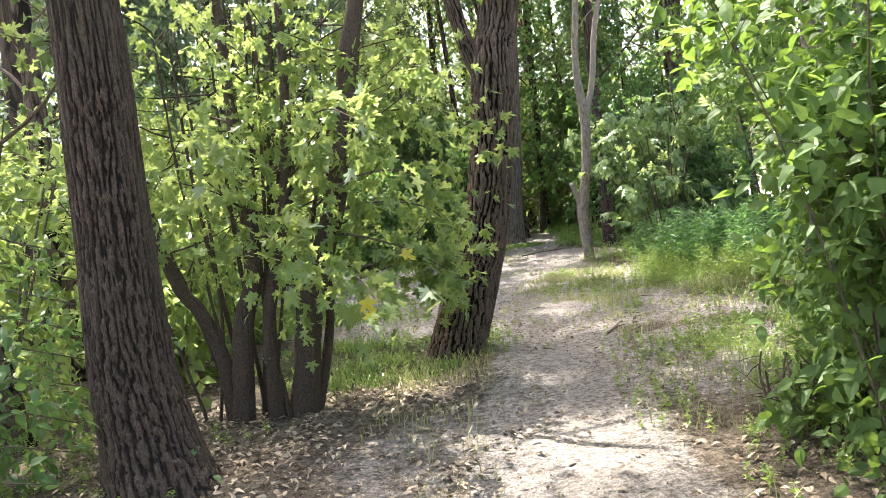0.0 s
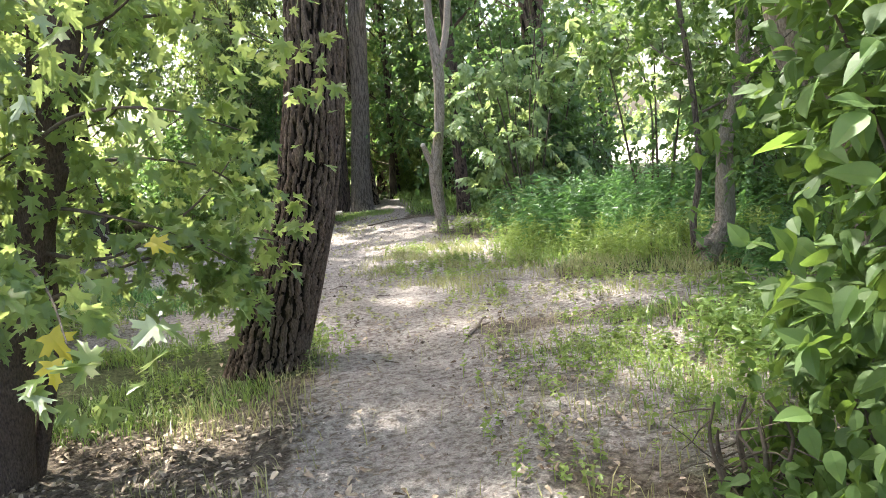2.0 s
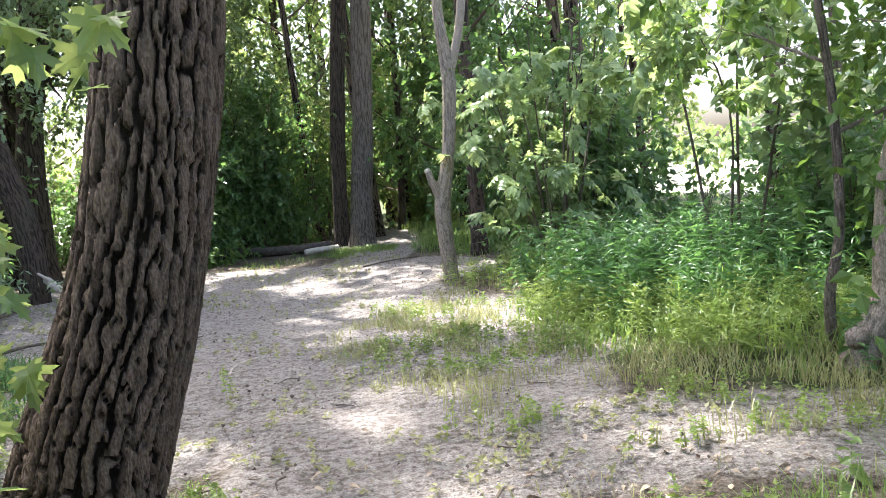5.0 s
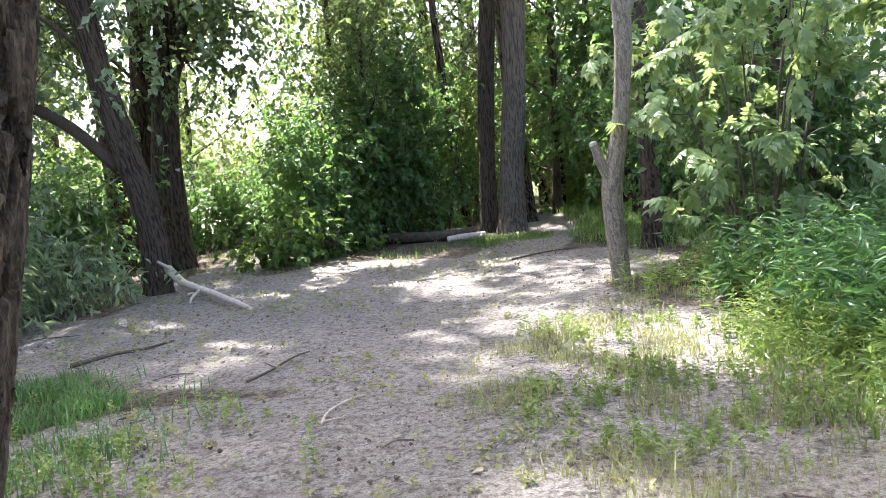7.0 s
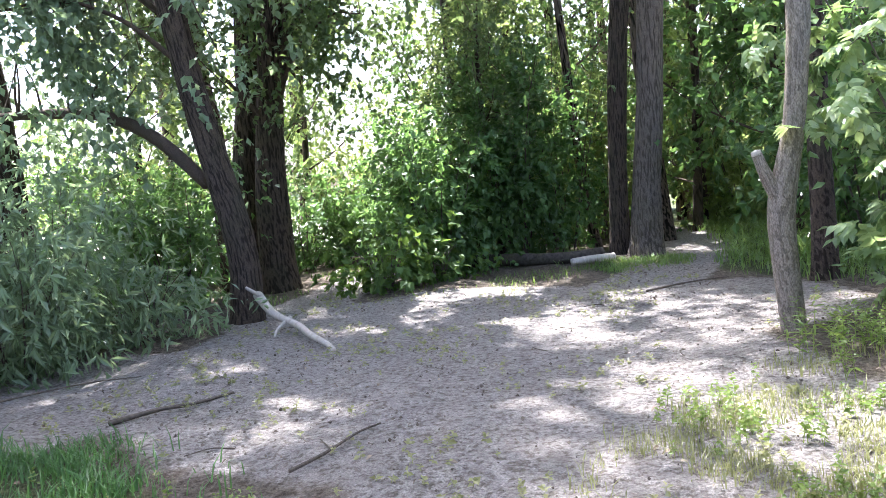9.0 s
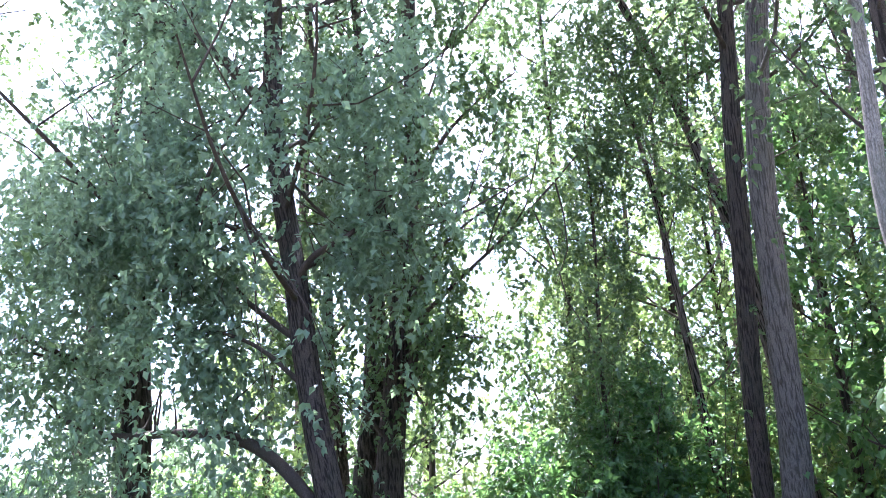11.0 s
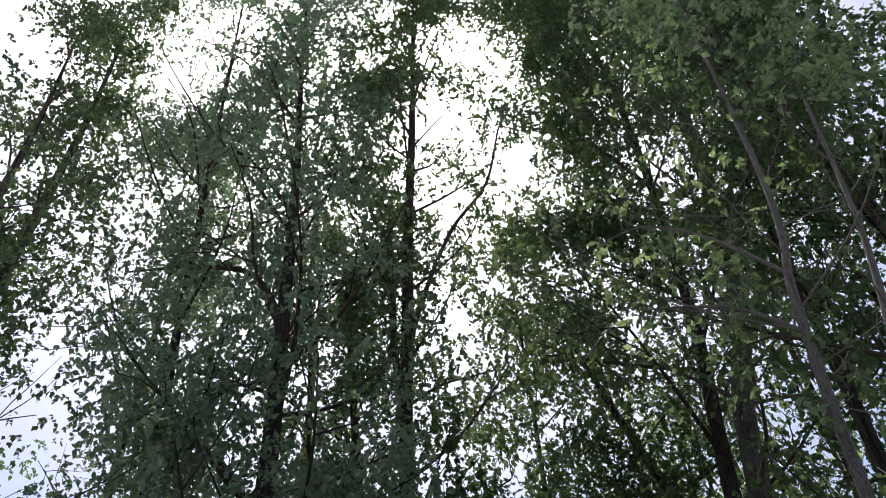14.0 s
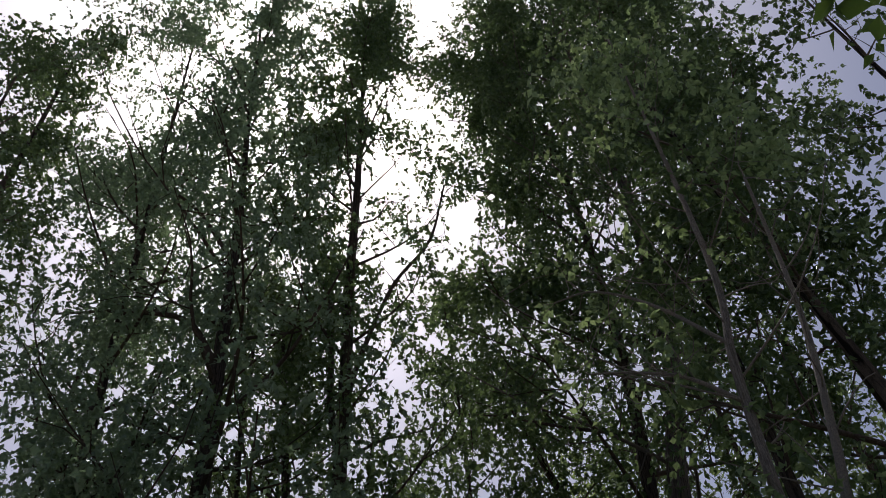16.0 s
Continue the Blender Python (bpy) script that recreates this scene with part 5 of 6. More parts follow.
# thickets: (x, y, height, radius, leaves, leaf length, material, label); far ones get their sunlight from the lighter
# maple leaf colour
THICKETS = [(-1.7, 26.6, 5.2, 1.7, 7500, 0.14, M_BUSH, "tall thicket in dappled light"), (-3.4, 29.4, 3.0, 1.8, 4500, 0.15, M_MAPLE, "tall sunlit green thicket behind trees"),
            (-3.0, 26.4, 1.7, 1.2, 4500, 0.12, M_BUSH, "low dark thicket behind tree trunks"), (-4.5, 27.6, 1.9, 1.3, 4500, 0.13, M_BUSH, "low dark thicket behind tree trunks"),
            (-1.58, 22.83, 2.7, 1.15, 7500, 0.12, M_BUSH, "dense green thicket behind a fallen log"), (-0.27, 24.20, 4.8, 1.4, 10500, 0.12, M_BUSH, "dense green thicket behind a fallen log"),
            (-2.20, 24.23, 2.6, 1.1, 5500, 0.12, M_BUSH, "dense green thicket beside dark trunks"), (0.60, 25.25, 4.2, 1.4, 7000, 0.12, M_BUSH, "tall thicket in dappled light"),
            (-2.15, 21.02, 1.0, 0.6, 1500, 0.14, M_BROAD, "low leafy bush at the clearing's edge"), (-1.39, 21.65, 0.7, 0.5, 900, 0.13, M_BROAD, "low leafy bush at the clearing's edge"),
            (-0.64, 27.31, 4.6, 1.6, 6500, 0.13, M_MAPLE, "tall sunlit green thicket behind trees"), (1.30, 28.34, 5.0, 1.7, 7000, 0.13, M_MAPLE, "tall sunlit green thicket behind trees"),
            (-3.39, 29.50, 2.2, 1.5, 4000, 0.14, M_MAPLE, "sunlit yellow-green shrub beyond the trees"), (-5.29, 30.60, 2.2, 1.7, 4000, 0.14, M_MAPLE, "sunlit yellow-green shrub beyond the trees"),
            (-5.59, 26.22, 2.2, 1.3, 4000, 0.13, M_BUSH, "dark leafy thicket behind tree trunks"), (-7.74, 25.30, 2.8, 1.6, 5000, 0.13, M_BUSH, "dark leafy thicket behind tree trunks"),
            (-5.69, 20.76, 2.2, 1.2, 6000, 0.11, M_BUSH, "dark leafy thicket under trees"), (-7.17, 21.75, 2.6, 1.4, 6000, 0.12, M_BUSH, "dark leafy thicket under trees"),
            (5.23, 20.89, 3.2, 1.6, 6500, 0.13, M_BUSH, "dark leafy forest undergrowth beside the path"), (4.96, 29.35, 3.2, 1.8, 6000, 0.14, M_MAPLE, "leafy forest undergrowth in sunlit leaf colour beside the path"),
            (6.99, 23.64, 3.8, 1.9, 6500, 0.14, M_BUSH, "dark leafy forest undergrowth beside the path"), (2.47, 33.67, 4.5, 2.2, 7000, 0.15, M_MAPLE, "leafy forest undergrowth in sunlit leaf colour beside the path"),
            (-0.73, 34.27, 4.5, 2.2, 6000, 0.15, M_MAPLE, "dark leafy forest undergrowth beside the path"), (7.15, 32.52, 5.0, 2.4, 6500, 0.16, M_MAPLE, "leafy forest undergrowth in sunlit leaf colour beside the path"),
            (9.43, 28.20, 5.0, 2.4, 6500, 0.16, M_BUSH, "dark leafy forest undergrowth beside the path"), (6.8, 12.6, 1.7, 1.0, 3000, 0.12, M_BUSH, "dark shrub behind tall herbs"),
            (7.4, 11.2, 2.6, 1.2, 4500, 0.12, M_BROAD, "leafy shrub behind a crooked tree"), (6.2, 8.4, 2.6, 1.2, 4500, 0.12, M_BROAD, "leafy shrub behind a crooked tree"),
            (5.2, 6.6, 1.9, 1.1, 3500, 0.12, M_BROAD, "leafy shrub under trees"), (10.6, 12.0, 1.9, 1.3, 4000, 0.13, M_BUSH, "dark shrub against the bright field"),
            (-3.0, 8.4, 2.6, 1.2, 5000, 0.12, M_MAPLE, "sunlit yellow-green maple shrub under trees"), (-2.6, 10.2, 2.4, 1.1, 3000, 0.12, M_MAPLE, "sunlit yellow-green maple shrub under trees"),
            (-4.6, 11.2, 3.2, 1.6, 6000, 0.13, M_MAPLE, "sunlit yellow-green maple shrub under trees"), (-3.9, 6.6, 2.6, 1.2, 4500, 0.12, M_MAPLE, "sunlit yellow-green maple shrub under trees"),
            (-3.2, 5.0, 1.3, 0.8, 2500, 0.11, M_BUSH, "low tangled shrub beside a dark trunk"), (-5.6, 8.6, 3.0, 1.6, 3500, 0.13, M_MAPLE, "sunlit yellow-green maple shrub under trees"),
            (-7.6, 11.5, 3.2, 1.8, 3500, 0.14, M_MAPLE, "sunlit yellow-green maple shrub under trees"), (-3.3, 3.4, 1.4, 0.8, 1800, 0.11, M_BUSH, "low tangled shrub beside a dark trunk"),
            # shrubs with y below 0 stay unseen, added to close the wood there
            (-2.6, -2.5, 2.2, 1.2, 2500, 0.14, M_BUSH, "unseen leafy shrub added at the start of the path"), (3.2, -3.0, 2.2, 1.2, 2500, 0.14, M_BUSH, "unseen leafy shrub added at the start of the path"),
            (4.6, 38, 9, 2.6, 5000, 0.26, M_BUSH, "tall dark wood behind the undergrowth"), (1.6, 39.5, 9, 2.6, 5000, 0.26, M_BUSH, "tall dark wood behind the undergrowth"),
            (8.4, 36.5, 9, 2.8, 5000, 0.26, M_BUSH, "tall dark wood behind the undergrowth"), (-1.6, 40, 6, 2.4, 4000, 0.26, M_MAPLE, "tall sunlit wood behind the undergrowth"),
            (4.3, 30.5, 6, 1.8, 6000, 0.17, M_MAPLE, "leafy forest undergrowth in sunlit leaf colour beside the path"), (0.6, 30.2, 5.5, 1.8, 6000, 0.16, M_MAPLE, "tall sunlit green thicket behind trees"),
            (-9.2, 23.5, 3.4, 1.8, 5000, 0.14, M_BUSH, "dark leafy thicket behind tree trunks"), (-11.5, 19.5, 3.6, 2.0, 5000, 0.15, M_BUSH, "dark leafy thicket behind tree trunks"),
            (-8.2, 28.5, 3.2, 2.0, 4500, 0.15, M_BUSH, "dark leafy thicket behind tree trunks"), (-10.6, 15.5, 3.0, 1.8, 4500, 0.15, M_BUSH, "dark leafy thicket behind tree trunks"),
            (5.9, 16.9, 1.6, 1.0, 3500, 0.13, M_BUSH, "dark shrub against the bright field"), (9.4, 16.4, 1.6, 1.2, 4000, 0.13, M_BUSH, "dark shrub against the bright field"),
            (10.3, 18.6, 1.8, 1.3, 3500, 0.13, M_BUSH, "dark shrub against the bright field"), (8.3, 13.6, 2.0, 1.0, 3000, 0.12, M_BROAD, "leafy shrub behind tall nettles"),
            (7.3, 16.9, 1.1, 0.6, 700, 0.12, M_BUSH, "dark shrub against the bright field"), (0.5, -8.5, 3.0, 2.0, 3500, 0.16, M_BUSH, "unseen leafy shrub added behind the start of the path")]
for x, y, h, r, n, s, mat, label in THICKETS:
    shrub("thicket", (x, y), label, mat, int(n * 0.72), s * (1.3 if y > 7 else 0.85), h, r, 10, TRI if y < 0 or x < -8 else OVAL if y < 7 else KITE, low=0.08, spread=0.24, thick=0.016, up=1.2)

# willow scrub at the left of the clearing
for x, y, h, r, n in [(-4.81, 15.93, 1.7, 0.9, 4500), (-5.90, 14.67, 2.0, 1.1, 5000), (-5.53, 17.44, 2.3, 1.1, 5500), (-7.04, 16.62, 2.8, 1.3, 6500), (-8.57, 15.14, 3.0, 1.5, 6000),
                      (-4.95, 13.90, 1.1, 0.7, 2500), (-9.37, 18.37, 3.6, 1.6, 6500), (-4.35, 17.53, 1.0, 0.6, 2200)]:
    shrub("willow_shrub", (x, y), "grey-green willow scrub with narrow arching leaves", M_SCRUB, int(n * 0.72), 0.21, h, r, 12, LANCE, low=0.05, hang=0.45, spread=0.27, thick=0.01, up=0.6)


# ---------------------------------------------------------------- low growth
def scatter(n, lo, hi, density):
    """Places in a rectangle, kept by a density from 0 to 1."""
    x, y = rng.uniform(lo[0], hi[0], n), rng.uniform(lo[1], hi[1], n)
    keep = rng.random(n) < density(x, y)
    return x[keep], y[keep]


def blades(x, y, height, width, curl=0.5):
    """Curved tapering grass blades: verts and triangles. height: one for all or one for each."""
    n = len(x)
    turn = rng.uniform(0, 2 * np.pi, n)
    h = height * (0.45 + 0.8 * rng.random(n))
    lean = curl * (0.2 + rng.random(n)) * h
    d = np.stack([np.cos(turn), np.sin(turn), np.zeros(n)], axis=1)
    s = np.stack([-np.sin(turn), np.cos(turn), np.zeros(n)], axis=1) * (width * (0.6 + 0.8 * rng.random(n)))[:, None]
    foot = np.stack([x, y, ground_height(x, y) - 0.01], axis=1)
    up = np.array([0, 0, 1.0])
    mid = foot + up * (h * 0.6)[:, None] + d * (lean * 0.3)[:, None]
    tip = foot + up * (h * 0.95)[:, None] + d * lean[:, None]
    v = np.stack([foot - s, foot + s, mid + s * 0.8, mid - s * 0.8, tip], axis=1).reshape(-1, 3)
    f = np.array([(0, 1, 2), (0, 2, 3), (3, 2, 4)])[None] + (np.arange(n) * 5)[:, None, None]
    return v, f.reshape(-1, 3)


def grass(name, label, pieces, mat):
    tagged(new(name, mesh_of(name, *joined(pieces), mat, False)), label, "grass", kind="stuff")


def clumped(x, y, scale, seed):
    return np.clip((lattice(x * scale + 200, y * scale + 200, 2000, seed) - 0.38) * 4, 0, 1)


oak_grass = scatter(16000, (-2.2, 6.9), (0.75, 10.0), lambda x, y: in_oval(x, y, -0.7, 8.4, 1.25, 1.35) * clumped(x, y, 2.0, 1) * (1 - 0.8 * sand_mask(x, y)))
left_grass = scatter(44000, (-5.2, 10.0), (0.6, 14.2), lambda x, y: in_oval(x, y, -2.8, 11.9, 2.2, 1.6) * (0.12 + 0.88 * clumped(x, y, 1.9, 2)) * (1 - 0.75 * sand_mask(x, y)))
foot_grass = scatter(6000, (1.0, 20.9), (3.2, 23.2), lambda x, y: in_oval(x, y, 2.05, 22.0, 0.9, 0.7) * clumped(x, y, 2.0, 3))
right_grass = scatter(20000, (2.0, 8.9), (7.2, 15.5), lambda x, y: in_oval(x, y, 5.0, 11.9, 2.1, 2.7) ** 2 * (0.6 + 0.4 * clumped(x, y, 4.0, 44)) * clumped(x, y, 1.5, 4))
patch_grass = scatter(22000, (1.6, 5.0), (4.2, 8.5), lambda x, y: np.maximum(in_oval(x, y, 2.75, 7.6, 0.9, 0.5), 0.45 * in_oval(x, y, 2.9, 6.4, 0.9, 1.2)) * clumped(x, y, 2.4, 5))
near_grass = scatter(3400, (2.5, 4.8), (4.8, 8.4), lambda x, y: in_oval(x, y, 3.7, 6.6, 0.9, 1.5) * (0.2 + 0.8 * clumped(x, y, 1.7, 15)))
far_grass = scatter(16000, (2.2, 17), (7.5, 31), lambda x, y: in_oval(x, y, 4.9, 24, 2.2, 5.5) * (1 - sand_mask(x, y)))
side_grass = scatter(9000, (-4.5, 20), (1, 32), lambda x, y: (1 - sand_mask(x, y)) * clumped(x, y, 1.2, 6) * 0.6)
grass("grass", "short green grass growing in patches", [blades(*oak_grass, 0.11, 0.0035, 0.9), blades(*foot_grass, 0.12, 0.005, 0.8), blades(*patch_grass, 0.09, 0.0035, 0.9)], M_GRASS)
grass("grass", "lush dark green grass beside bare sand", [blades(*left_grass, 0.15, 0.0048, 1.0)], M_NETTLE)
grass("tall_grass", "tall arching grass among herbs", [blades(*right_grass, 0.12 + 0.5 * in_oval(*right_grass, 5.7, 12.2, 2.2, 2.6) * clumped(*right_grass, 0.9, 14), 0.007, 0.9), blades(*near_grass, 0.28, 0.005, 0.9), blades(*far_grass, 0.22, 0.008, 1.0), blades(*side_grass, 0.12, 0.006, 0.9)], M_GRASS)
worn = scatter(46000, (0.6, 9.2), (4.6, 15.2), lambda x, y: np.maximum(in_oval(x, y, 2.3, 12.1, 1.0, 1.7), 0.6 * in_oval(x, y, 3.1, 13.8, 1.1, 1.0)) * clumped(x, y, 2.6, 8))
fringe = scatter(9000, (1.8, 8.2), (5.4, 11.2), lambda x, y: in_oval(x, y, 3.7, 9.8, 1.7, 1.0) * clumped(x, y, 2.4, 18))
edge = scatter(16000, (-0.6, 3.6), (3.8, 8.5), lambda x, y: (0.25 + 0.4 * in_oval(x, y, 2.5, 6.6, 1.2, 1.4) + 0.5 * in_oval(x, y, 0.0, 6.6, 0.5, 0.9)) * clumped(x, y, 2.2, 9) * (1 - 0.93 * sand_mask(x, y)))
grass("pale_grass", "sparse dry yellowish grass on bare sand", [blades(*worn, 0.1, 0.0032, 0.8), blades(*fringe, 0.16, 0.0035, 0.9), blades(*edge, 0.14, 0.003, 0.8)], M_DRY)


LANCE_BROAD = fan_leaf([(0, 0), (0.09, 0.15), (0.12, 0.35), (0.08, 0.7), (0, 1.0)], 0.45, 0.25)


def herbs(name, label, x, y, height, leaf, mat, tiers=6, shape=TOOTH, erect=0.4):
    """Leafy herbs: a thin stem and pairs of leaves up it, many plants in one mesh."""
    n = len(x)
    h = height * (0.5 + 0.7 * rng.random(n))
    lean = rng.normal(0, 0.14, (n, 2)) * h[:, None]
    foot = np.stack([x, y, ground_height(x, y)], axis=1)
    top = foot + np.concatenate([lean, h[:, None]], axis=1)
    w = 0.0022 + 0.003 * h
    sv = np.stack([foot + np.stack([w, 0 * w, 0 * w], 1), foot - np.stack([w, 0 * w, 0 * w], 1), top + np.stack([0 * w, w * 0.4, 0 * w], 1)], axis=1).reshape(-1, 3)
    sf = np.arange(3 * n).reshape(-1, 3)
    P, A, N, S = [], [], [], []
    turn0 = rng.uniform(0, np.pi, n)
    for k in range(tiers):
        t = 0.25 + 0.75 * (k + 0.5) / tiers
        for side in (0, np.pi):
            tu = turn0 + k * 1.57 + side + rng.normal(0, 0.3, n)
            d = np.stack([np.cos(tu), np.sin(tu), erect - 0.5 * (1 - t) + rng.normal(0, 0.4, n)], axis=1)
            P.append(foot + (top - foot) * t)
            A.append(d)
            N.append(np.stack([-0.4 * np.cos(tu), -0.4 * np.sin(tu), np.ones(n)], axis=1) + rng.normal(0, 0.55, (n, 3)))
            S.append(leaf * (1.15 - 0.6 * t) * (0.7 + 0.6 * rng.random(n)) * np.clip(h / height + 0.2, 0.5, 1.2))
    lv, lf = leaves(np.vstack(P), np.vstack(A), np.vstack(N), np.concatenate(S), shape)
    tagged(new(name, mesh_of(name, *joined([(sv, sf), (lv, lf)]), mat, False)), label, "herbs", kind="stuff")


nx, ny = scatter(2600, (2.8, 10.2), (8, 16.5), lambda x, y: np.maximum(in_oval(x, y, 5.3, 13.7, 1.8, 1.3), 0.6 * in_oval(x, y, 6.4, 11.6, 1.2, 1.4)) * (0.3 + 0.7 * clumped(x, y, 1.1, 21)))
herbs("nettles", "dense stand of tall dark green nettles", nx, ny, 0.8, 0.15, M_NETTLE, 9, LANCE_BROAD, 0.25)
wx, wy = scatter(3400, (1.6, 9.3), (6.2, 15.6), lambda x, y: np.maximum(in_oval(x, y, 4.7, 11.9, 1.6, 2.1), 0.8 * in_oval(x, y, 3.7, 14.8, 0.8, 1.0)) * (0.25 + 0.75 * clumped(x, y, 1.8, 22)))
ax, ay = scatter(900, (2.9, 10), (7.0, 14.5), lambda x, y: in_oval(x, y, 5.2, 12.2, 1.6, 1.8) * (0.15 + 0.85 * clumped(x, y, 1.5, 26)))
herbs("tall_herbs", "upright willowherb with long narrow leaves among grass", ax, ay, 0.85, 0.14, M_NETTLE, 11, LANCE_BROAD, 0.5)
bx, by = scatter(1000, (4.3, 7.2), (7.5, 10.6), lambda x, y: in_oval(x, y, 5.7, 8.9, 1.3, 1.3) * (0.3 + 0.7 * clumped(x, y, 1.6, 27)))
herbs("low_herbs", "dark leafy herbs under a crooked tree", bx, by, 0.38, 0.11, M_NETTLE, 6)
cx, cy = scatter(700, (2.6, 4.8), (4.8, 8.2), lambda x, y: in_oval(x, y, 3.8, 6.6, 0.9, 1.5) * (0.3 + 0.7 * clumped(x, y, 1.8, 28)))
herbs("low_herbs", "green herbs beside a bent tree", cx, cy, 0.24, 0.085, M_GRASS, 5)
herbs("meadow_herbs", "light green herbs and weeds along the clearing", wx, wy, 0.4, 0.085, M_WEED, 8, LANCE_BROAD, 0.6)
lx, ly = scatter(14000, (-4.5, 3.2), (4.2, 14.5), lambda x, y: np.maximum.reduce([0.6 * in_oval(x, y, 1.95, 5.4, 0.6, 1.5), 0.8 * in_oval(x, y, 3.7, 9.6, 1.7, 1.0), 1.0 * in_oval(x, y, 2.6, 12.0, 1.2, 2.1), 0.9 * in_oval(x, y, 2.6, 6.9, 1.1, 1.2), 0.5 * in_oval(x, y, 3.4, 13.2, 0.9, 1.0),
                                                                                 0.9 * in_oval(x, y, -2.0, 11.3, 2.1, 1.3), 0.5 * in_oval(x, y, -0.5, 8.2, 1.4, 1.1), 0.4 * in_oval(x, y, -2.6, 5.4, 1.3, 1.3)])
               * clumped(x, y, 2.2, 23))
herbs("low_weeds", "low broad-leaved weeds on worn ground", lx, ly, 0.13, 0.038, M_WEED, 5, KITE)
sx, sy = scatter(7500, (-3.2, 7.5), (4.0, 22), lambda x, y: np.maximum(0.45 * sand_mask(x, y), 0.9 * in_oval(x, y, 2.6, 8.9, 1.4, 0.9)) * clumped(x, y, 1.3, 24))
herbs("seedlings", "tiny seedlings scattered on bare sand", sx, sy, 0.06, 0.042, M_DRY, 3, KITE)


# ---------------------------------------------------------------- litter, twigs and fallen wood
def litter():
    x, y = scatter(40000, (-3.8, 2.2), (3.4, 9.2), lambda x, y: np.maximum.reduce([0.75 * in_oval(x, y, -0.9, 5.6, 1.9, 1.7), 0.35 * in_oval(x, y, 1.9, 5.8, 1.0, 2.0), 0.12 + 0 * x])
                   * (1 - 0.8 * near_line(x, y, [(0.5, -6), (0.6, 2), (0.75, 5), (1.15, 8)], 0.4)) * (0.3 + 0.7 * clumped(x, y, 3, 31)))
    x2, y2 = scatter(3500, (-4, 9), (4, 25), lambda x, y: 0.22 + 0 * x)
    x, y = np.concatenate([x, x2]), np.concatenate([y, y2])
    n = len(x)
    p = np.stack([x, y, ground_height(x, y) + 0.012 + 0.02 * rng.random(n)], axis=1)
    d = rng.normal(0, 1, (n, 3)) * np.array([1, 1, 0.22])
    nr = rng.normal(0, 0.4, (n, 3)) + np.array([0, 0, 1.0])
    v, f = leaves(p, d, nr, 0.05 * (0.4 + rng.random(n) ** 1.5), TOOTH)
    tagged(new("leaf_litter", mesh_of("leaf_litter", v, f, M_LITTER, False)), "dry curled brown and pale fallen leaves", "leaf litter", kind="stuff")


litter()


def crumbs():
    """Small dark clods and bark bits trodden into the sand."""
    x, y = scatter(9000, (-3.6, 3), (4, 24), lambda x, y: (0.2 + 0.8 * sand_mask(x, y)) * (0.15 + 0.85 * clumped(x, y, 1.7, 41)))
    n = len(x)
    s = 0.006 + 0.014 * rng.random(n) ** 3
    p = np.stack([x, y, ground_height(x, y) + 0.006], axis=1)
    corner = np.array([(1, 0, 0), (-0.5, 0.9, 0), (-0.5, -0.9, 0), (0.1, 0, 0.8), (0, 0, -0.8)])
    turn = rng.uniform(0, 6.28, n)
    rot = np.stack([np.stack([np.cos(turn), -np.sin(turn), 0 * turn], 1), np.stack([np.sin(turn), np.cos(turn), 0 * turn], 1), np.stack([0 * turn, 0 * turn, 1 + 0 * turn], 1)], axis=1)
    v = p[:, None, :] + s[:, None, None] * np.einsum("nij,kj->nki", rot, corner) * (0.6 + 0.8 * rng.random((n, 5, 1)))
    f = np.array([(0, 1, 3), (1, 2, 3), (2, 0, 3), (1, 0, 4), (2, 1, 4), (0, 2, 4)])[None] + (np.arange(n) * 5)[:, None, None]
    tagged(new("soil_crumbs", mesh_of("soil_crumbs", v.reshape(-1, 3), f.reshape(-1, 3), M_CRUMB, False)), "small dark clods and bark bits on sand", "soil crumbs", kind="stuff")


crumbs()


def stick(name, label, points, r0, r1, mat, category="branch", forks=(), sides=10, steps=30, relief=0.0):
    root = thing(name, (points[0][0], points[0][1], 0), label, category, "fallen wood")
    part("shaft", mesh_of("shaft", *tube(points, (r0, (r0 + r1) / 2, r1), sides, steps, relief, 10, int(1000 * r0), 0.18), mat), root)
    for ln, a, b in forks:
        part("fork", mesh_of("fork", *tube(ln, (a, b), 8, 14, wobble=0.15), mat), root)
    return root


stick("fallen_branch", "bleached bare branch lying against a trunk", [(-3.26, 18.58, 0.4), (-2.95, 18.2, 0.25), (-2.62, 17.75, 0.2), (-2.25, 17.45, 0.12), (-1.85, 16.82, 0.11), (-1.6, 16.6, 0.05), (-1.40, 16.30, 0.03)], 0.06, 0.028, M_DEADWOOD,
      forks=[([(-2.42, 17.66, 0.2), (-2.53, 17.50, 0.09), (-2.56, 17.41, 0)], 0.03, 0.015), ([(-3.16, 18.47, 0.39), (-3.32, 18.37, 0.54)], 0.03, 0.018)])
stick("fallen_log", "long weathered fallen log at the clearing's edge", [(-2.52, 23.97, 0.11), (-1.57, 23.69, 0.13), (-0.40, 23.29, 0.13), (0.66, 22.90, 0.13), (1.37, 23.10, 0.15)], 0.125, 0.1, M_LOG, "log", sides=24, steps=60, relief=0.014)
stick("fallen_log", "pale debarked log end beside a trunk", [(0.82, 22.58, 0.06), (1.14, 22.72, 0.08), (1.56, 22.95, 0.08)], 0.07, 0.075, M_DEADWOOD, "log", sides=20, steps=30)
stick("fallen_log", "distant pale log across the path", [(-0.14, 31.69, 0.16), (1.05, 32.31, 0.17), (2.23, 32.50, 0.17)], 0.14, 0.12, M_DEADWOOD, "log", sides=16, steps=30)
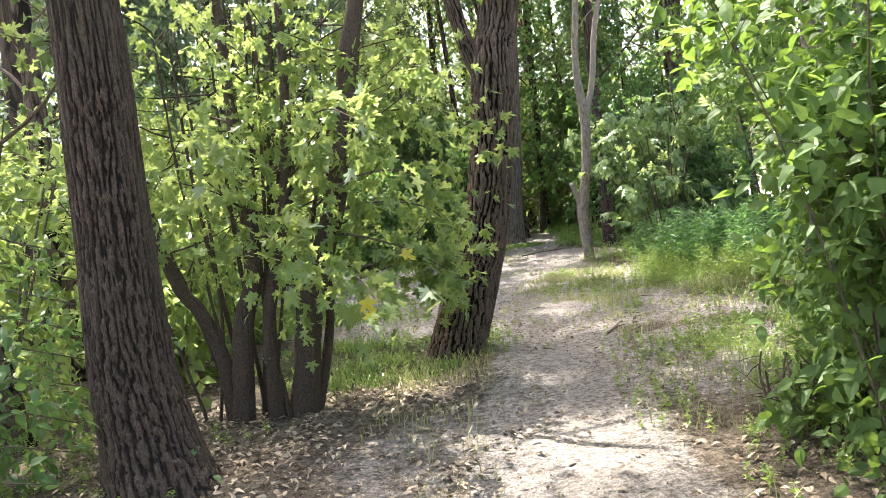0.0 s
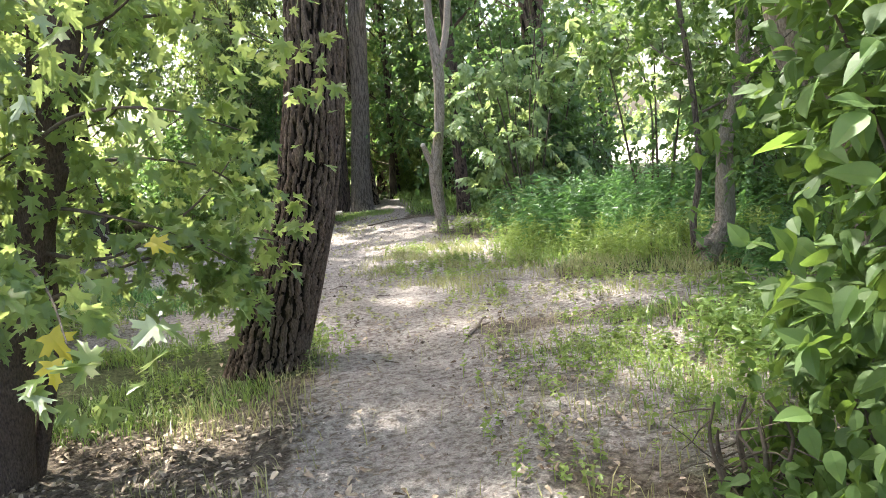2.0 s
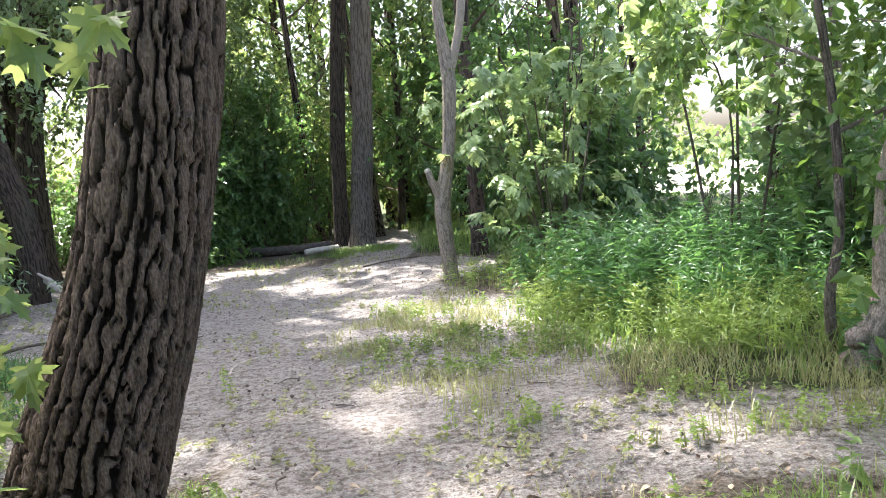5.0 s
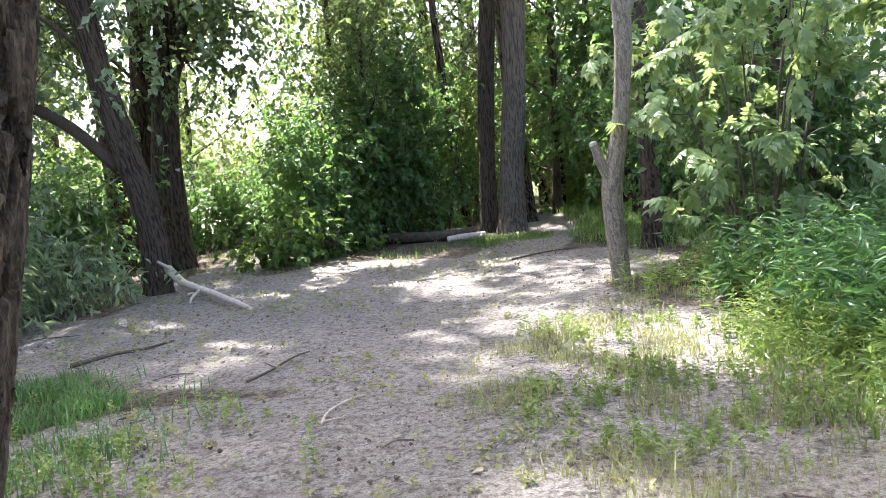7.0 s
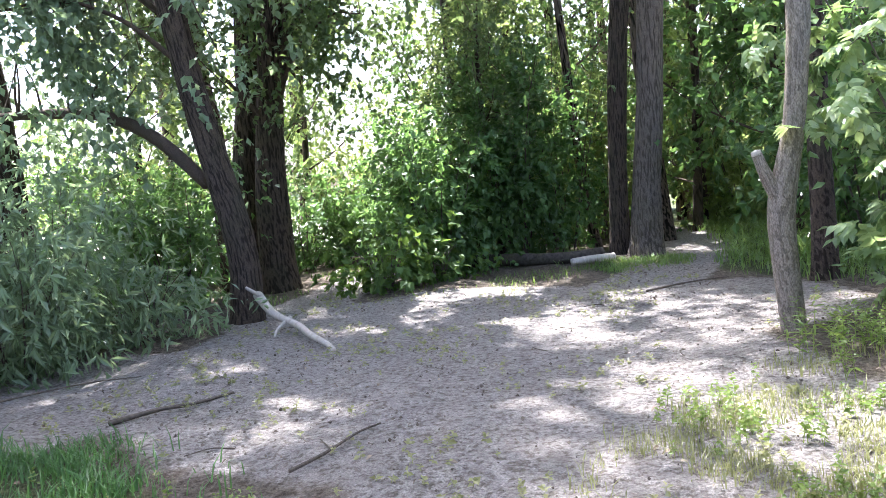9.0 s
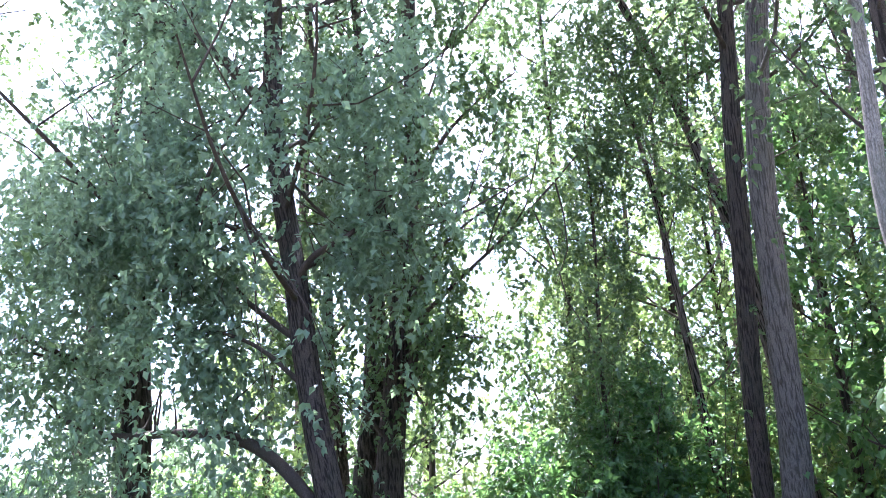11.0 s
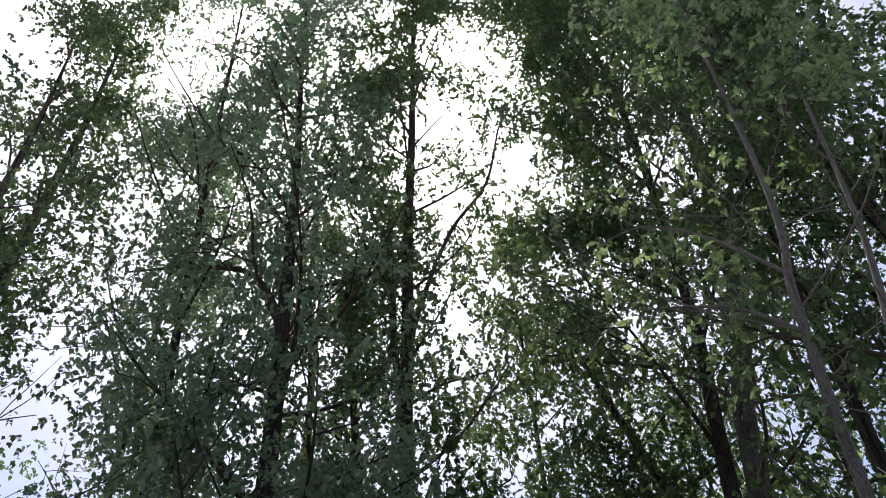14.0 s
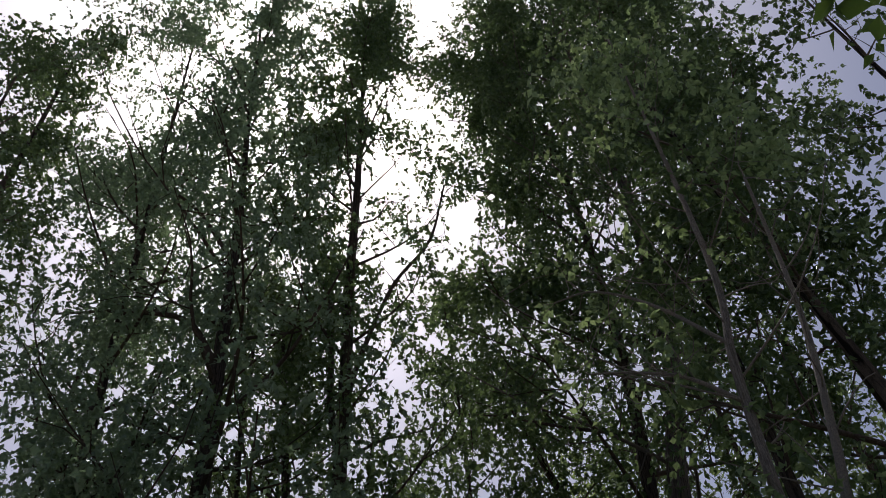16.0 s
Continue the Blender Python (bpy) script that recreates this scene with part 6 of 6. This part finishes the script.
stick("fallen_log", "dark log beyond the tree cluster", [(-4.52, 26.20, 0.15), (-3.45, 25.97, 0.14), (-2.59, 26.17, 0.14)], 0.13, 0.11, M_LOG, "log", sides=16, steps=30)
stick("twig", "dark forked twig on the sand", [(1.62, 7.98, 0.03), (1.74, 8.2, 0.035), (1.84, 8.42, 0.045), (1.9, 8.55, 0.03)], 0.016, 0.008, M_TWIG, "twig", [([(1.74, 8.2, 0.035), (1.86, 8.24, 0.05)], 0.009, 0.005)])
stick("twig", "short dark twig stub on the sand", [(1.72, 7.55, 0.02), (1.77, 7.62, 0.03), (1.78, 7.7, 0.03)], 0.018, 0.012, M_TWIG, "twig")
stick("twig", "long dark twig lying on the sand", [(-2.44, 14.02, 0.02), (-2.16, 14.28, 0.04), (-1.95, 14.44, 0.03), (-1.75, 14.74, 0.03)], 0.022, 0.012, M_TWIG, "twig")
stick("twig", "thin curved twig on the sand", [(-0.46, 12.86, 0.02), (-0.34, 13.12, 0.03), (-0.25, 13.50, 0.03), (-0.16, 13.71, 0.02)], 0.012, 0.006, M_TWIG, "twig", [([(-0.32, 13.18, 0.03), (-0.47, 13.39, 0.03)], 0.007, 0.004)])
stick("twig", "pale bent twig on the sand", [(0.33, 11.67, 0.02), (0.34, 11.88, 0.03), (0.43, 12.09, 0.03), (0.52, 12.22, 0.02)], 0.01, 0.006, M_DEADWOOD, "twig", [([(0.34, 11.72, 0.02), (0.45, 11.77, 0.02)], 0.007, 0.004)])
stick("twig", "thin arching twig at the edge of willow scrub", [(-4.42, 13.68, 0.05), (-3.87, 14.31, 0.13), (-3.43, 15.05, 0.11), (-3.16, 15.58, 0.03)], 0.012, 0.005, M_TWIG, "twig")
stick("twig", "straight thin stick lying across the path", [(1.88, 18.81, 0.02), (2.42, 19.23, 0.03), (2.96, 19.54, 0.02)], 0.014, 0.008, M_TWIG, "twig")
for k in range(26):
    x, y = rng.uniform(-2.6, 3.0), rng.uniform(4.0, 21.0)
    a, ln = rng.uniform(0, 6.28), rng.uniform(0.1, 0.32)
    z = float(ground_height(np.array(x), np.array(y)))
    stick("twig", "small dry twig on the ground", [(x, y, z + 0.006), (x + ln * 0.5 * math.cos(a), y + ln * 0.5 * math.sin(a), z + 0.018), (x + ln * math.cos(a + 0.3), y + ln * math.sin(a + 0.3), z + 0.008)],
          0.006, 0.003, M_TWIG, "twig", sides=6, steps=8)

# bare arching dead branches beside the dark trunk
for k in range(9):
    y = 4.2 + 0.25 * k
    pts = [(-2.1 - 0.1 * k % 0.3, y + 0.4, 0.2 + 0.12 * k), (-2.6, y + 0.2, 0.35 + 0.13 * k), (-3.1, y, 0.5 + 0.14 * k), (-3.7, y - 0.1, 0.7 + 0.13 * k)]
    stick("dead_branch", "bare dead branch tangled beside a trunk", [(-3.3, y, -0.02)] + pts[::-1], 0.012, 0.004, M_TWIG, "branch", sides=6, steps=24)

# woods in the distance
def far_woods():
    n = 11000
    ang = rng.uniform(0, 2 * np.pi, n)
    r = rng.uniform(75, 130, n)
    h = np.abs(rng.normal(0, 0.45, n)) * (7 + 4 * np.sin(ang * 9) + 3 * np.sin(ang * 23))
    p = np.stack([r * np.cos(ang), 14 + r * np.sin(ang), h], axis=1)
    v, f = leaves(p, rng.normal(0, 1, (n, 3)), rng.normal(0, 1, (n, 3)), 1.6 * (0.6 + rng.random(n)), KITE)
    tagged(new("far_woods", mesh_of("far_woods", v, f, M_CROWN, False)), "distant green line of woods", "woods", kind="stuff")


far_woods()
